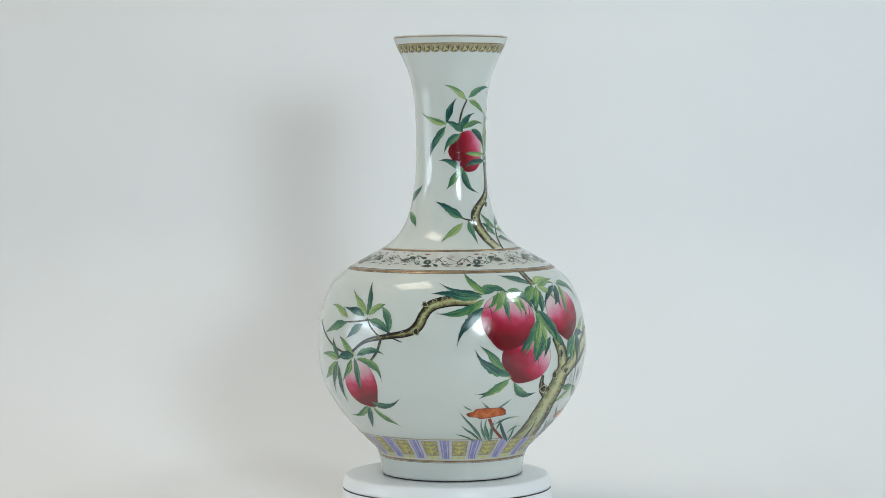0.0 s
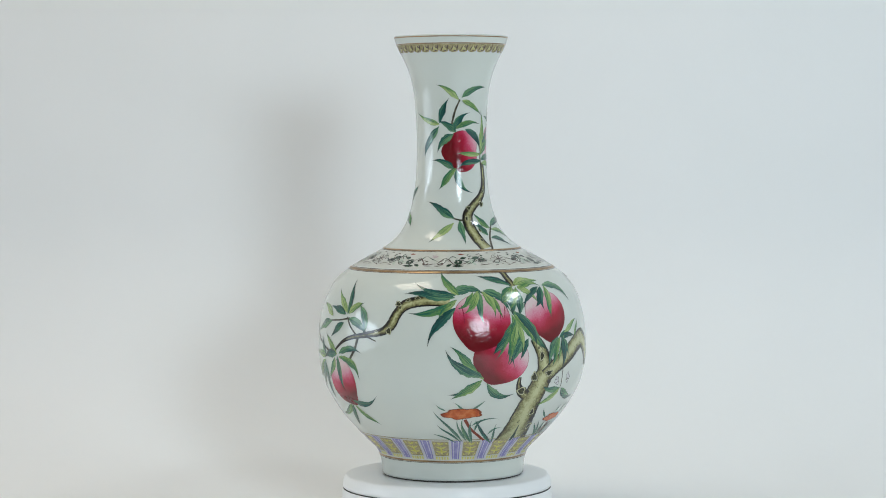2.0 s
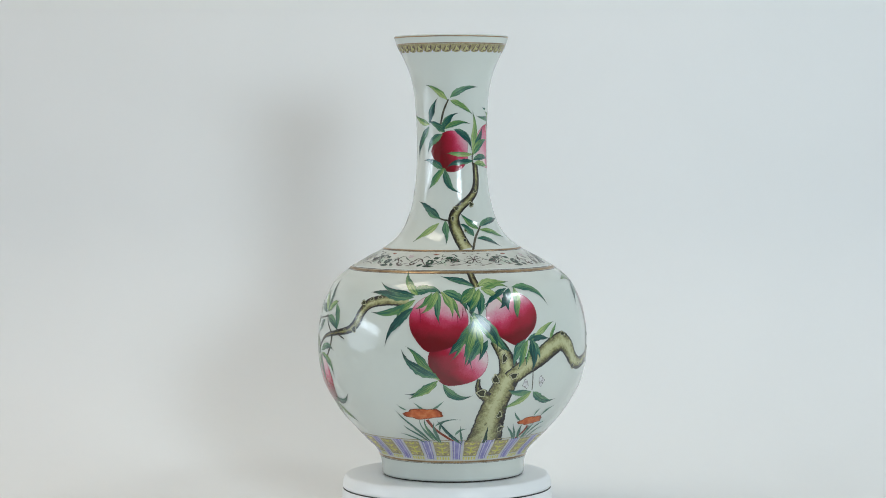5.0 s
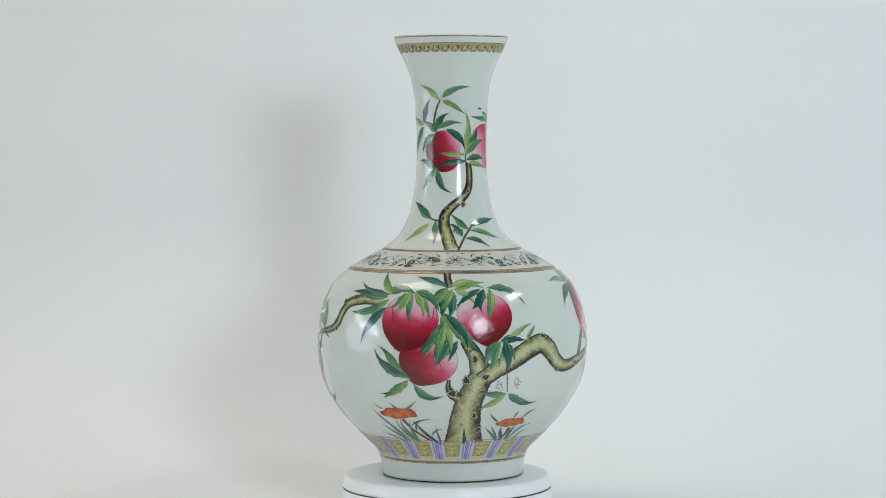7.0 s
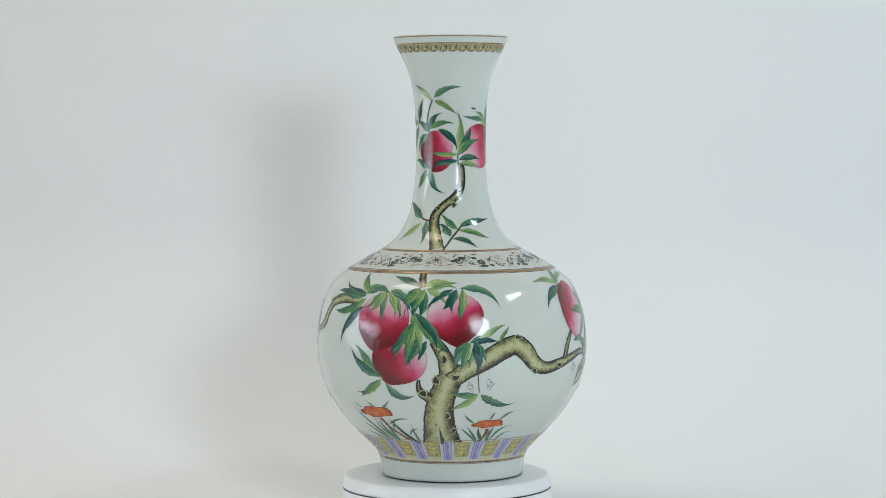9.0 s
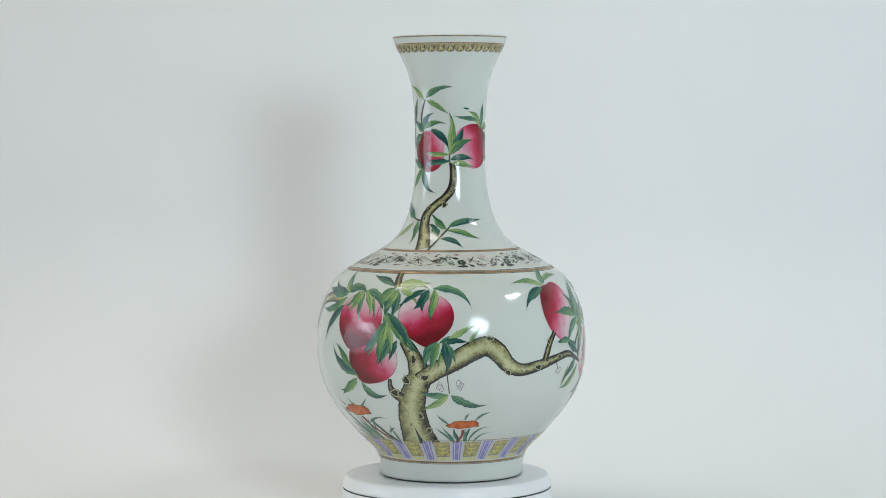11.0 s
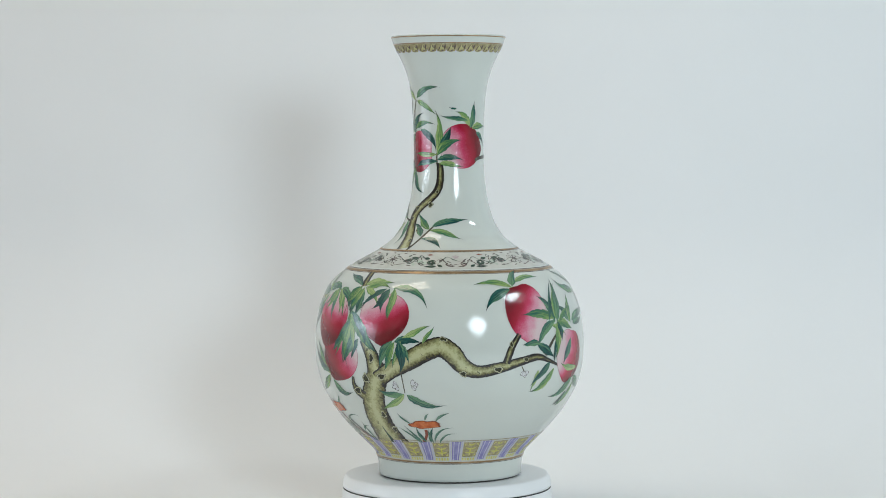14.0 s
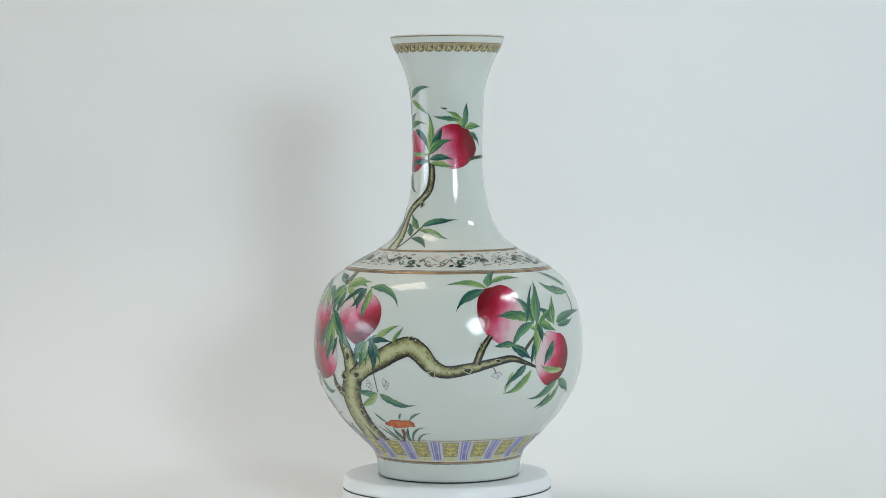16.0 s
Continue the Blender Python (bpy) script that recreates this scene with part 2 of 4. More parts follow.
def leaf_enamel(name, deep, mid, pale):
    m, nt, b = material(name, 0.13, 0.75)
    bumped(nt, b, noise_of(nt, 260, 3), 0.35, 0.0004)
    u, v = uv_parts(nt)
    across = calc(nt, "ABSOLUTE", calc(nt, "SUBTRACT", v, 0.5))
    info = nt.nodes.new("ShaderNodeObjectInfo")
    comb = nt.nodes.new("ShaderNodeCombineXYZ")
    nt.links.new(calc(nt, "MULTIPLY", u, 2.2), comb.inputs[0])
    nt.links.new(calc(nt, "MULTIPLY", v, 12.0), comb.inputs[1])
    nt.links.new(calc(nt, "MULTIPLY", info.outputs["Random"], 40.0), comb.inputs[2])
    brush = node(nt, "ShaderNodeTexNoise", Scale=1.0, Detail=3.0)
    nt.links.new(comb.outputs[0], brush.inputs["Vector"])
    wash = calc(nt, "ADD", calc(nt, "MULTIPLY", v, 0.30), calc(nt, "MULTIPLY", brush.outputs[0], 1.25))
    wash = calc(nt, "ADD", wash, calc(nt, "MULTIPLY", calc(nt, "SUBTRACT", info.outputs["Random"], 0.5), 0.30))
    # the brush is loaded with yellow at the stalk and runs into blue-green
    wash = calc(nt, "SUBTRACT", wash, calc(nt, "ADD", calc(nt, "MULTIPLY", u, 0.24), 0.12))
    c = ramp(nt, wash, [(0.28, deep), (0.50, mid), (0.76, pale)])
    # side veins and the midrib, drawn with a fine brush
    rib = calc(nt, "SINE", calc(nt, "ADD", calc(nt, "MULTIPLY", u, 52), calc(nt, "MULTIPLY", across, -22)))
    c = mixed(nt, calc(nt, "MULTIPLY", calc(nt, "GREATER_THAN", rib, 0.8), 0.25), c, deep)
    c = mixed(nt, calc(nt, "MULTIPLY", calc(nt, "LESS_THAN", across, 0.04), 0.5), c, tuple(x * 0.5 for x in deep))
    c = mixed(nt, calc(nt, "MULTIPLY", calc(nt, "GREATER_THAN", across, 0.44), 0.35), c, tuple(x * 0.6 for x in deep))
    tail = ramp(nt, u, [(0.80, (0, 0, 0)), (0.93, (0.85, 0.85, 0.85))])
    c = mixed(nt, tail, c, (0.025, 0.035, 0.03))
    nt.links.new(c, b.inputs["Base Color"])
    return m


LEAF = (leaf_enamel("dark_green_enamel", (0.004, 0.044, 0.042), (0.014, 0.102, 0.086), (0.13, 0.275, 0.13)),
        leaf_enamel("yellow_green_enamel", (0.014, 0.11, 0.075), (0.11, 0.25, 0.065), (0.35, 0.45, 0.17)),
        leaf_enamel("grass_green_enamel", (0.03, 0.10, 0.075), (0.07, 0.17, 0.12), (0.14, 0.25, 0.18)))


def peach_enamel():
    """Pale at the stalk, stippled through rose into deep crimson at the point."""
    m, nt, b = material("pink_peach_enamel", 0.10, 0.65)
    bumped(nt, b, noise_of(nt, 190, 3), 0.6, 0.0005)
    u, rad = uv_parts(nt)
    along = calc(nt, "ADD", u, calc(nt, "MULTIPLY", calc(nt, "SUBTRACT", noise_of(nt, 48, 3), 0.5), 0.34))
    along = calc(nt, "ADD", along, calc(nt, "MULTIPLY", calc(nt, "SUBTRACT", noise_of(nt, 700, 2), 0.5), 0.13))
    along = calc(nt, "ADD", along, calc(nt, "MULTIPLY", calc(nt, "POWER", rad, 4.0), 0.05))
    c = ramp(nt, along, [(0.16, (0.62, 0.49, 0.49)), (0.33, (0.59, 0.21, 0.29)), (0.45, (0.50, 0.042, 0.105)), (0.58, (0.34, 0.008, 0.031)), (0.84, (0.14, 0.003, 0.008))])
    c = mixed(nt, calc(nt, "MULTIPLY", calc(nt, "GREATER_THAN", rad, 0.975), 0.5), c, (0.20, 0.01, 0.03))
    nt.links.new(c, b.inputs["Base Color"])
    return m


def bark_enamel():
    m, nt, b = material("olive_bark_enamel", 0.14, 0.7)
    bumped(nt, b, noise_of(nt, 260, 3), 0.35, 0.0004)
    u, v = uv_parts(nt)
    across = calc(nt, "ABSOLUTE", calc(nt, "SUBTRACT", v, 0.5))
    grain = noise_of(nt, 95, 4)
    hatch = noise_of(nt, 430, 4)
    edge = calc(nt, "ADD", calc(nt, "MULTIPLY", across, 1.88), calc(nt, "MULTIPLY", calc(nt, "SUBTRACT", grain, 0.5), 0.90))
    edge = calc(nt, "ADD", edge, calc(nt, "MULTIPLY", calc(nt, "SUBTRACT", hatch, 0.5), 0.90))
    # slender branches are painted darker than the trunk, and one side is stippled more
    edge = calc(nt, "ADD", edge, calc(nt, "MULTIPLY", calc(nt, "MAXIMUM", calc(nt, "SUBTRACT", 0.85, u), 0.0), 1.05))
    edge = calc(nt, "ADD", edge, calc(nt, "MULTIPLY", calc(nt, "SUBTRACT", 0.5, v), 0.30))
    c = ramp(nt, edge, [(0.10, (0.46, 0.46, 0.255)), (0.38, (0.31, 0.31, 0.14)), (0.66, (0.14, 0.13, 0.055)), (0.92, (0.015, 0.012, 0.008))])
    c = mixed(nt, calc(nt, "MULTIPLY", calc(nt, "GREATER_THAN", noise_of(nt, 150, 2), 0.70), 0.7), c, (0.014, 0.012, 0.008))
    # a black outline of about one millimetre, uneven like a brush line
    rim = calc(nt, "MULTIPLY", calc(nt, "MULTIPLY", calc(nt, "SUBTRACT", 0.5, across), 2.0), u)
    rim = calc(nt, "ADD", rim, calc(nt, "MULTIPLY", calc(nt, "SUBTRACT", noise_of(nt, 130, 3), 0.5), 0.16))
    c = mixed(nt, calc(nt, "MULTIPLY", calc(nt, "LESS_THAN", rim, 0.165), 0.95), c, (0.012, 0.010, 0.009))
    nt.links.new(c, b.inputs["Base Color"])
    return m


def knot_enamel():
    m, nt, b = material("dark_knot_enamel", 0.2, 0.5)
    u, rad = uv_parts(nt)
    edge = calc(nt, "ADD", rad, calc(nt, "MULTIPLY", calc(nt, "SUBTRACT", noise_of(nt, 260, 3), 0.5), 0.5))
    nt.links.new(ramp(nt, edge, [(0.0, (0.05, 0.055, 0.02)), (0.64, (0.010, 0.010, 0.007)), (0.72, (0.42, 0.42, 0.26)), (0.87, (0.44, 0.44, 0.28)), (0.95, (0.05, 0.045, 0.03))]),
                 b.inputs["Base Color"])
    return m


def petal_enamel():
    m, nt, b = material("white_petal_enamel", 0.16, 0.5)
    u, v = uv_parts(nt)
    across = calc(nt, "ABSOLUTE", calc(nt, "SUBTRACT", v, 0.5))
    c = ramp(nt, u, [(0.0, (0.30, 0.30, 0.22)), (0.3, (0.56, 0.57, 0.56)), (0.85, (0.60, 0.60, 0.60)), (0.93, (0.06, 0.05, 0.05))])
    c = mixed(nt, calc(nt, "GREATER_THAN", across, 0.40), c, (0.10, 0.08, 0.08))
    nt.links.new(c, b.inputs["Base Color"])
    return m


PEACH, BARK, KNOT, PETAL = peach_enamel(), bark_enamel(), knot_enamel(), petal_enamel()
STEM = plain("brown_stem_enamel", (0.03, 0.03, 0.022), (0.11, 0.10, 0.07), 200, 0.2)
INK = plain("green_black_ink_enamel", (0.012, 0.03, 0.022), (0.05, 0.09, 0.06), 220, 0.16)
CRIMSON = plain("dark_crimson_enamel", (0.16, 0.004, 0.02), (0.26, 0.01, 0.045), 200, 0.12)
RED_STEM = plain("russet_stem_enamel", (0.16, 0.03, 0.015), (0.26, 0.06, 0.03), 200, 0.2)


def cap_enamel():
    m, nt, b = material("orange_cap_enamel", 0.16, 0.5)
    u, rad = uv_parts(nt)
    c = ramp(nt, noise_of(nt, 170, 4), [(0.3, (0.34, 0.05, 0.012)), (0.5, (0.50, 0.11, 0.025)), (0.75, (0.62, 0.22, 0.07))])
    c = mixed(nt, calc(nt, "MULTIPLY", calc(nt, "GREATER_THAN", rad, 0.87), 0.8), c, (0.15, 0.03, 0.010))
    nt.links.new(c, b.inputs["Base Color"])
    return m


ORANGE = cap_enamel()
PALE = plain("cream_band_enamel", (0.52, 0.53, 0.47), (0.58, 0.58, 0.53), 90, 0.14)

# ---- painting on the glaze ----
_z = np.linspace(0.0, 0.5190, 1500)
_s = np.concatenate([[0.0], np.cumsum(np.hypot(np.diff(_z), np.diff([radius(z) for z in _z])))])
COUNT = {"n": 0}
HOLDER = {"band": VASE, "branch": VASE}


def beside(th, z, du, dv):
    """The place du metres round and dv metres up the glaze from (th, z)."""
    z2 = float(np.interp(np.interp(z, _z, _s) + dv, _s, _z))
    return th + math.degrees(du / radius(z2)), z2


def lifted(layer):
    COUNT["n"] += 1
    return 0.00010 + 0.00005 * layer + 0.000011 * (COUNT["n"] % 9)


def grid_mesh(rows, uvs):
    """A sheet from rows of points, with a UV for each."""
    bm = bmesh.new()
    lay = bm.loops.layers.uv.new("UVMap")
    vs = [[bm.verts.new(p) for p in row] for row in rows]
    for i in range(len(rows) - 1):
        for j in range(len(rows[0]) - 1):
            quad = ((i, j), (i, j + 1), (i + 1, j + 1), (i + 1, j))
            f = bm.faces.new([vs[a][b] for a, b in quad])
            for loop, (a, b) in zip(f.loops, quad):
                loop[lay].uv = uvs[a][b]
    c = vs[len(rows) // 2][len(rows[0]) // 2].co
    bm.normal_update()
    bm.faces.ensure_lookup_table()
    if bm.faces[len(bm.faces) // 2].normal.dot(Vector((c.x, c.y, 0.0))) < 0:
        bmesh.ops.reverse_faces(bm, faces=bm.faces)
    return bm


def ribbon(path, half, lift, cross=5, by_width=False):
    """A painted stroke along path [(th, z)], half(i) its half-width in metres."""
    rows, uvs, n = [], [], len(path)
    length = 0.0
    for i, (th, z) in enumerate(path):
        a, b = path[max(i - 1, 0)], path[min(i + 1, n - 1)]
        du = math.radians(b[0] - a[0]) * radius(z)
        dv = float(np.interp(b[1], _z, _s) - np.interp(a[1], _z, _s))
        l = math.hypot(du, dv) or 1e-9
        px, py = -dv / l, du / l
        w = half(i)
        row, uv = [], []
        for j in range(cross):
            k = (2.0 * j / (cross - 1) - 1.0)
            row.append(surf(*beside(th, z, px * w * k, py * w * k), lift))
            uv.append((w * 100 if by_width else i / (n - 1), j / (cross - 1)))
        rows.append(row)
        uvs.append(uv)
    return grid_mesh(rows, uvs)


def leaf(tb, zb, tm, zm, tt, zt, width, shade):
    """A painted leaf from its base past its middle to its tip; degrees and millimetres."""
    n, path = 21, []
    for i in range(n):
        s = 1.06 * i / (n - 1)
        # a curve that passes through the middle and runs out past the tip
        a, b, c = (1 - s) * (1 - 2 * s), 4 * s * (1 - s), s * (2 * s - 1)
        path.append((a * tb + b * tm + c * tt, (a * zb + b * zm + c * zt) / 1000))
    rnd = random.Random(COUNT["n"] * 7 + 3)
    peak, wob = rnd.uniform(0.28, 0.42), rnd.uniform(0, 6)
    # the tip flicks aside where the brush was lifted
    du, dv = math.radians(tt - tb) * radius(zt / 1000), (zt - zb) / 1000
    flick = rnd.choice((-1, 1)) * rnd.uniform(0.04, 0.14)
    for i in range(13, n):
        k = flick * ((i - 12) / (n - 13)) ** 2
        path[i] = beside(path[i][0], path[i][1], -dv * k, du * k)

    ragged = [rnd.uniform(-0.13, 0.13) for i in range(n)]

    def half(i):
        s = i / (n - 1)
        e = s / peak * 0.5 if s < peak else 0.5 + (s - peak) / (1 - peak) * 0.5
        body = math.sin(math.pi * e) ** (0.8 if s < peak else 1.4)
        uneven = 1 + 0.08 * math.sin(wob + 11 * s) + ragged[i]
        return width * 0.90 / 2000 * max(body * uneven, 0.085 * (1.2 - s))
    return part("leaf", ribbon(path, half, lifted(5)), LEAF[shade], VASE, ("dark green enamel leaf", "yellow-green enamel leaf", "grass-green enamel blade")[shade])


def stroke(kind, *pts):
    """A branch, stem or twig through (degrees, millimetres, width)."""
    p = [pts[0]] + list(pts) + [pts[-1]]
    path, widths = [], []
    steps = 10 if kind == "branch" else 6
    for i in range(1, len(p) - 2):
        for k in range(steps):
            s = k / steps
            q = [0.5 * (2 * b + (c - a) * s + (2 * a - 5 * b + 4 * c - e) * s * s + (3 * b - a - 3 * c + e) * s ** 3)
                 for a, b, c, e in zip(p[i - 1], p[i], p[i + 1], p[i + 2])]
            path.append((q[0], q[1] / 1000))
            widths.append(q[2] / 2000)
    path.append((pts[-1][0], pts[-1][1] / 1000))
    widths.append(pts[-1][2] / 2000)
    rough = 0.035 if kind == "branch" else 0.06
    rnd = random.Random(len(path) * 31 + int(pts[0][1]))
    w = [a * (1 + rnd.uniform(-rough, rough)) for a in widths]
    mat = {"branch": BARK, "stem": STEM, "red_stem": RED_STEM, "brush_line": CRIMSON, "cleft": INK}[kind]
    ob = part({"red_stem": "mushroom_stem"}.get(kind, kind), ribbon(path, lambda i: w[i], lifted({"branch": 1, "brush_line": 4}.get(kind, 2.2)), 7 if kind == "branch" else 3, kind == "branch"), mat, VASE)
    if kind == "branch":
        HOLDER["branch"] = ob
    return ob


def blob(th, z, w, h, shape, lift, turn=0.0, rings=9, around=40, axis=0.0, pale=0.0, point=None):
    """A painted patch with its centre at (th, z); shape(angle) is its radius. UV: place along the axis, distance from the centre."""
    rows, uvs = [], []
    for i in range(rings + 1):
        k = i / rings
        row, uv = [], []
        for j in range(around + 1):
            a = 2 * math.pi * j / around
            r = shape(a) * max(k, 0.002)
            x, y = r * math.cos(a) * w / 2, r * math.sin(a) * h / 2
            c, s = math.cos(turn), math.sin(turn)
            row.append(surf(*beside(th, z, x * c - y * s, x * s + y * c), lift))
            d = 9.0 if point is None else (a - point + math.pi) % (2 * math.pi) - math.pi
            uv.append((0.5 - pale + 0.5 * r * math.cos(a - axis) + 0.30 * k ** 4 * math.exp(-(d / 0.42) ** 2), k))
        rows.append(row)
        uvs.append(uv)
    return grid_mesh(rows, uvs)


def peach(th, z, w, h, tip, sharp, layer, blush, pale):
    """A painted peach; tip: the direction of its point in degrees, blush: that of its deepest red, pale: how far its pink reaches."""
    t = math.radians(tip)

    def shape(a):
        d = (a - t + math.pi) % (2 * math.pi) - math.pi
        return 0.95 + sharp * math.exp(-(d / 0.33) ** 2) - 0.10 * math.exp(-((abs(d) - math.pi) / 0.3) ** 2)
    return part("peach", blob(th, z / 1000, w / 1000, h / 1000, shape, lifted(layer), axis=math.radians(blush), pale=pale, point=t), PEACH, VASE)


def knot(th, z, w, h, turn):
    shape = lambda a: 1 + 0.15 * math.sin(3 * a + th) + 0.09 * math.sin(5 * a + z)
    return part("knot", blob(th, z / 1000, w * 0.00088, h * 0.00088, shape, lifted(3.2), math.radians(-turn), 5, 32), KNOT, HOLDER["branch"])


def blossom(th, z, r, facing):
    """A half-open painted flower: five petals that fan out towards facing, in degrees."""
    whole = bmesh.new()
    for k in range(5):
        a = math.radians(facing + (k - 2) * 38)
        reach = r / 1000 * (1.25 if k % 2 == 0 else 1.0)
        path = [beside(th, z / 1000, reach * (i / 6 - 0.25) * math.cos(a), reach * (i / 6 - 0.25) * math.sin(a)) for i in range(7)]
        bm = ribbon(path, lambda i: r / 1000 * 0.34 * math.sin(math.pi * (0.08 + 0.86 * (i / 6)) ** 1.3), lifted(4), 7)
        me = bpy.data.meshes.new("petal")
        bm.to_mesh(me)
        bm.free()
        whole.from_mesh(me)
        bpy.data.meshes.remove(me)
    return part("blossom", whole, PETAL, VASE, "small half-open white blossom with grey outlines")


def cap(th, z, w, h):
    """The wavy orange cap of a painted mushroom."""
    shape = lambda a: 0.93 + 0.07 * math.cos(2 * a) + 0.08 * math.sin(5 * a + th) + 0.045 * math.sin(9 * a)
    rim = part("mushroom_cap", blob(th, z / 1000, w / 1000, h / 1000, shape, lifted(6), 0.05), ORANGE, VASE, "orange-red mushroom cap")
    return rim


def neck_first_peach():
    for q in ((30.4, 384.4, 45.5, 51.6, 180, 0.16, 3, 205, -0.14),):
        peach(*q)
    stroke("stem", (12.2, 413.5, 2.0), (17.9, 431.3, 2.4), (25.9, 445.1, 1.7))
    for q in ((24.1, 444.5, 9.8, 454.8, -6.5, 463.1, 7.4, 1),
              (28.5, 447.1, 45.7, 456.4, 69.4, 461.1, 8.1, 0),
              (29.4, 443.8, 47.4, 437.7, 63.8, 427.3, 7.4, 1),
              (-7.0, 417.6, -1.7, 432.1, 6.6, 445.9, 8.1, 0),
              (-7.1, 416.2, -26.7, 420.2, -52.7, 427.8, 7.4, 1),
              (-8.2, 413.6, -24.3, 398.0, -39.9, 381.1, 9.4, 0),
              (19.5, 406.9, 7.2, 414.6, -7.9, 420.2, 8.7, 0),
              (15.8, 409.5, 24.6, 421.3, 37.7, 430.6, 8.7, 0),
              (19.5, 410.8, 37.3, 417.3, 59.6, 418.7, 7.4, 1),
              (15.8, 404.3, -0.3, 396.6, -12.0, 385.1, 9.4, 0)):
        leaf(*q)
    for q in ((35.1, 410.1, 54.4, 401.4, 66.3, 387.5, 9.4, 0),
              (66.2, 380.9, 42.6, 381.0, 23.0, 383.7, 6.7, 1),
              (67.2, 372.9, 42.8, 371.7, 22.9, 367.9, 8.1, 0),
              (15.6, 363.9, 1.5, 371.0, -16.6, 375.8, 8.7, 0),
              (19.2, 364.6, 5.2, 353.2, -4.0, 339.5, 9.4, 1),
              (20.1, 363.9, 25.0, 347.6, 39.0, 334.7, 8.7, 0)):
        leaf(*q)


neck_first_peach()


def neck_first_sprig():
    stroke("stem", (67.8, 365.9, 2.0), (66.1, 376.5, 2.0), (68.1, 388.4, 1.3))
    for q in ((67.1, 381.8, 71.0, 405.4, 70.7, 429.2, 9.4, 1),
              (70.0, 387.0, 81.5, 398.7, 88.1, 412.1, 10.1, 0),
              (68.0, 380.4, 81.1, 392.1, 104.3, 398.8, 10.8, 1),
              (68.0, 374.5, 85.7, 377.7, 108.5, 375.5, 8.1, 0),
              (70.7, 370.5, 88.1, 369.7, 107.6, 364.9, 7.4, 1)):
        leaf(*q)


neck_first_sprig()


def neck_branch():
    stroke("branch", (71.2, 371.1, 7.4), (72.4, 353.3, 8.8), (68.6, 339.8, 9.6), (58.6, 329.7, 10.0), (45.2, 321.2, 10.1), (34.7, 311.3, 12.1), (33.3, 300.3, 13.4), (37.4, 287.4, 14.8), (42.8, 271.9, 17.5))
    stroke("stem", (27.3, 303.4, 2.4), (19.4, 304.7, 2.0), (11.2, 307.3, 1.7))
    stroke("stem", (47.9, 270.1, 2.7), (55.9, 284.3, 2.7), (68.6, 298.9, 2.0))
    stroke("stem", (-78.9, 327.4, 1.3), (-74.9, 310.7, 1.3))
    for q in ((36.4, 317.9, 8.1, 6.0, 20),
              (58.8, 322.5, 7.4, 9.4, -20),
              (46.9, 293.2, 5.4, 9.4, 0),
              (68.0, 337.5, 6.0, 5.0, -30),
              (31.5, 306.0, 4.5, 7.5, 0),
              (43.5, 281.0, 4.5, 8.0, 10)):
        knot(*q)
    for q in ((15.7, 306.0, -1.0, 315.3, -18.6, 327.4, 10.1, 0),
              (14.5, 300.8, 1.7, 290.0, -10.6, 281.3, 9.4, 1),
              (22.3, 303.4, 24.0, 290.2, 27.2, 277.8, 8.1, 0),
              (62.6, 293.8, 52.2, 301.6, 43.3, 312.0, 8.7, 1),
              (54.2, 285.6, 49.2, 294.0, 41.3, 301.0, 8.7, 0),
              (65.6, 297.0, 84.2, 302.8, 109.0, 303.2, 9.4, 0),
              (63.8, 292.5, 82.7, 289.5, 96.4, 280.2, 8.1, 1),
              (57.1, 283.0, 70.1, 281.0, 77.3, 272.1, 8.1, 0),
              (-85.3, 323.9, -66.6, 334.0, -50.3, 342.5, 9.4, 0),
              (-77.0, 312.0, -57.1, 304.3, -48.4, 295.6, 9.4, 1)):
        leaf(*q)


neck_branch()


def neck_second_peach():
    for q in ((108.4, 390.4, 57.8, 55.4, -9, 0.15, 3, 18, 0.04),):
        peach(*q)
    for q in ((121.8, 414.1, 113.3, 424.2, 101.2, 431.9, 8.7, 1),
              (122.8, 411.4, 128.5, 426.4, 125.8, 441.7, 9.4, 0),
              (126.9, 410.8, 142.0, 414.4, 164.4, 411.4, 8.7, 1),
              (135.7, 406.8, 150.0, 400.7, 160.7, 392.1, 6.7, 0),
              (118.7, 420.0, 97.3, 423.0, 75.4, 423.4, 6.0, 0),
              (98.5, 433.9, 92.8, 434.5, 87.0, 435.2, 2.7, 0)):
        leaf(*q)
    stroke("stem", (133.3, 373.7, 3.4), (148.6, 376.9, 4.0), (187.5, 378.6, 3.4))


neck_second_peach()


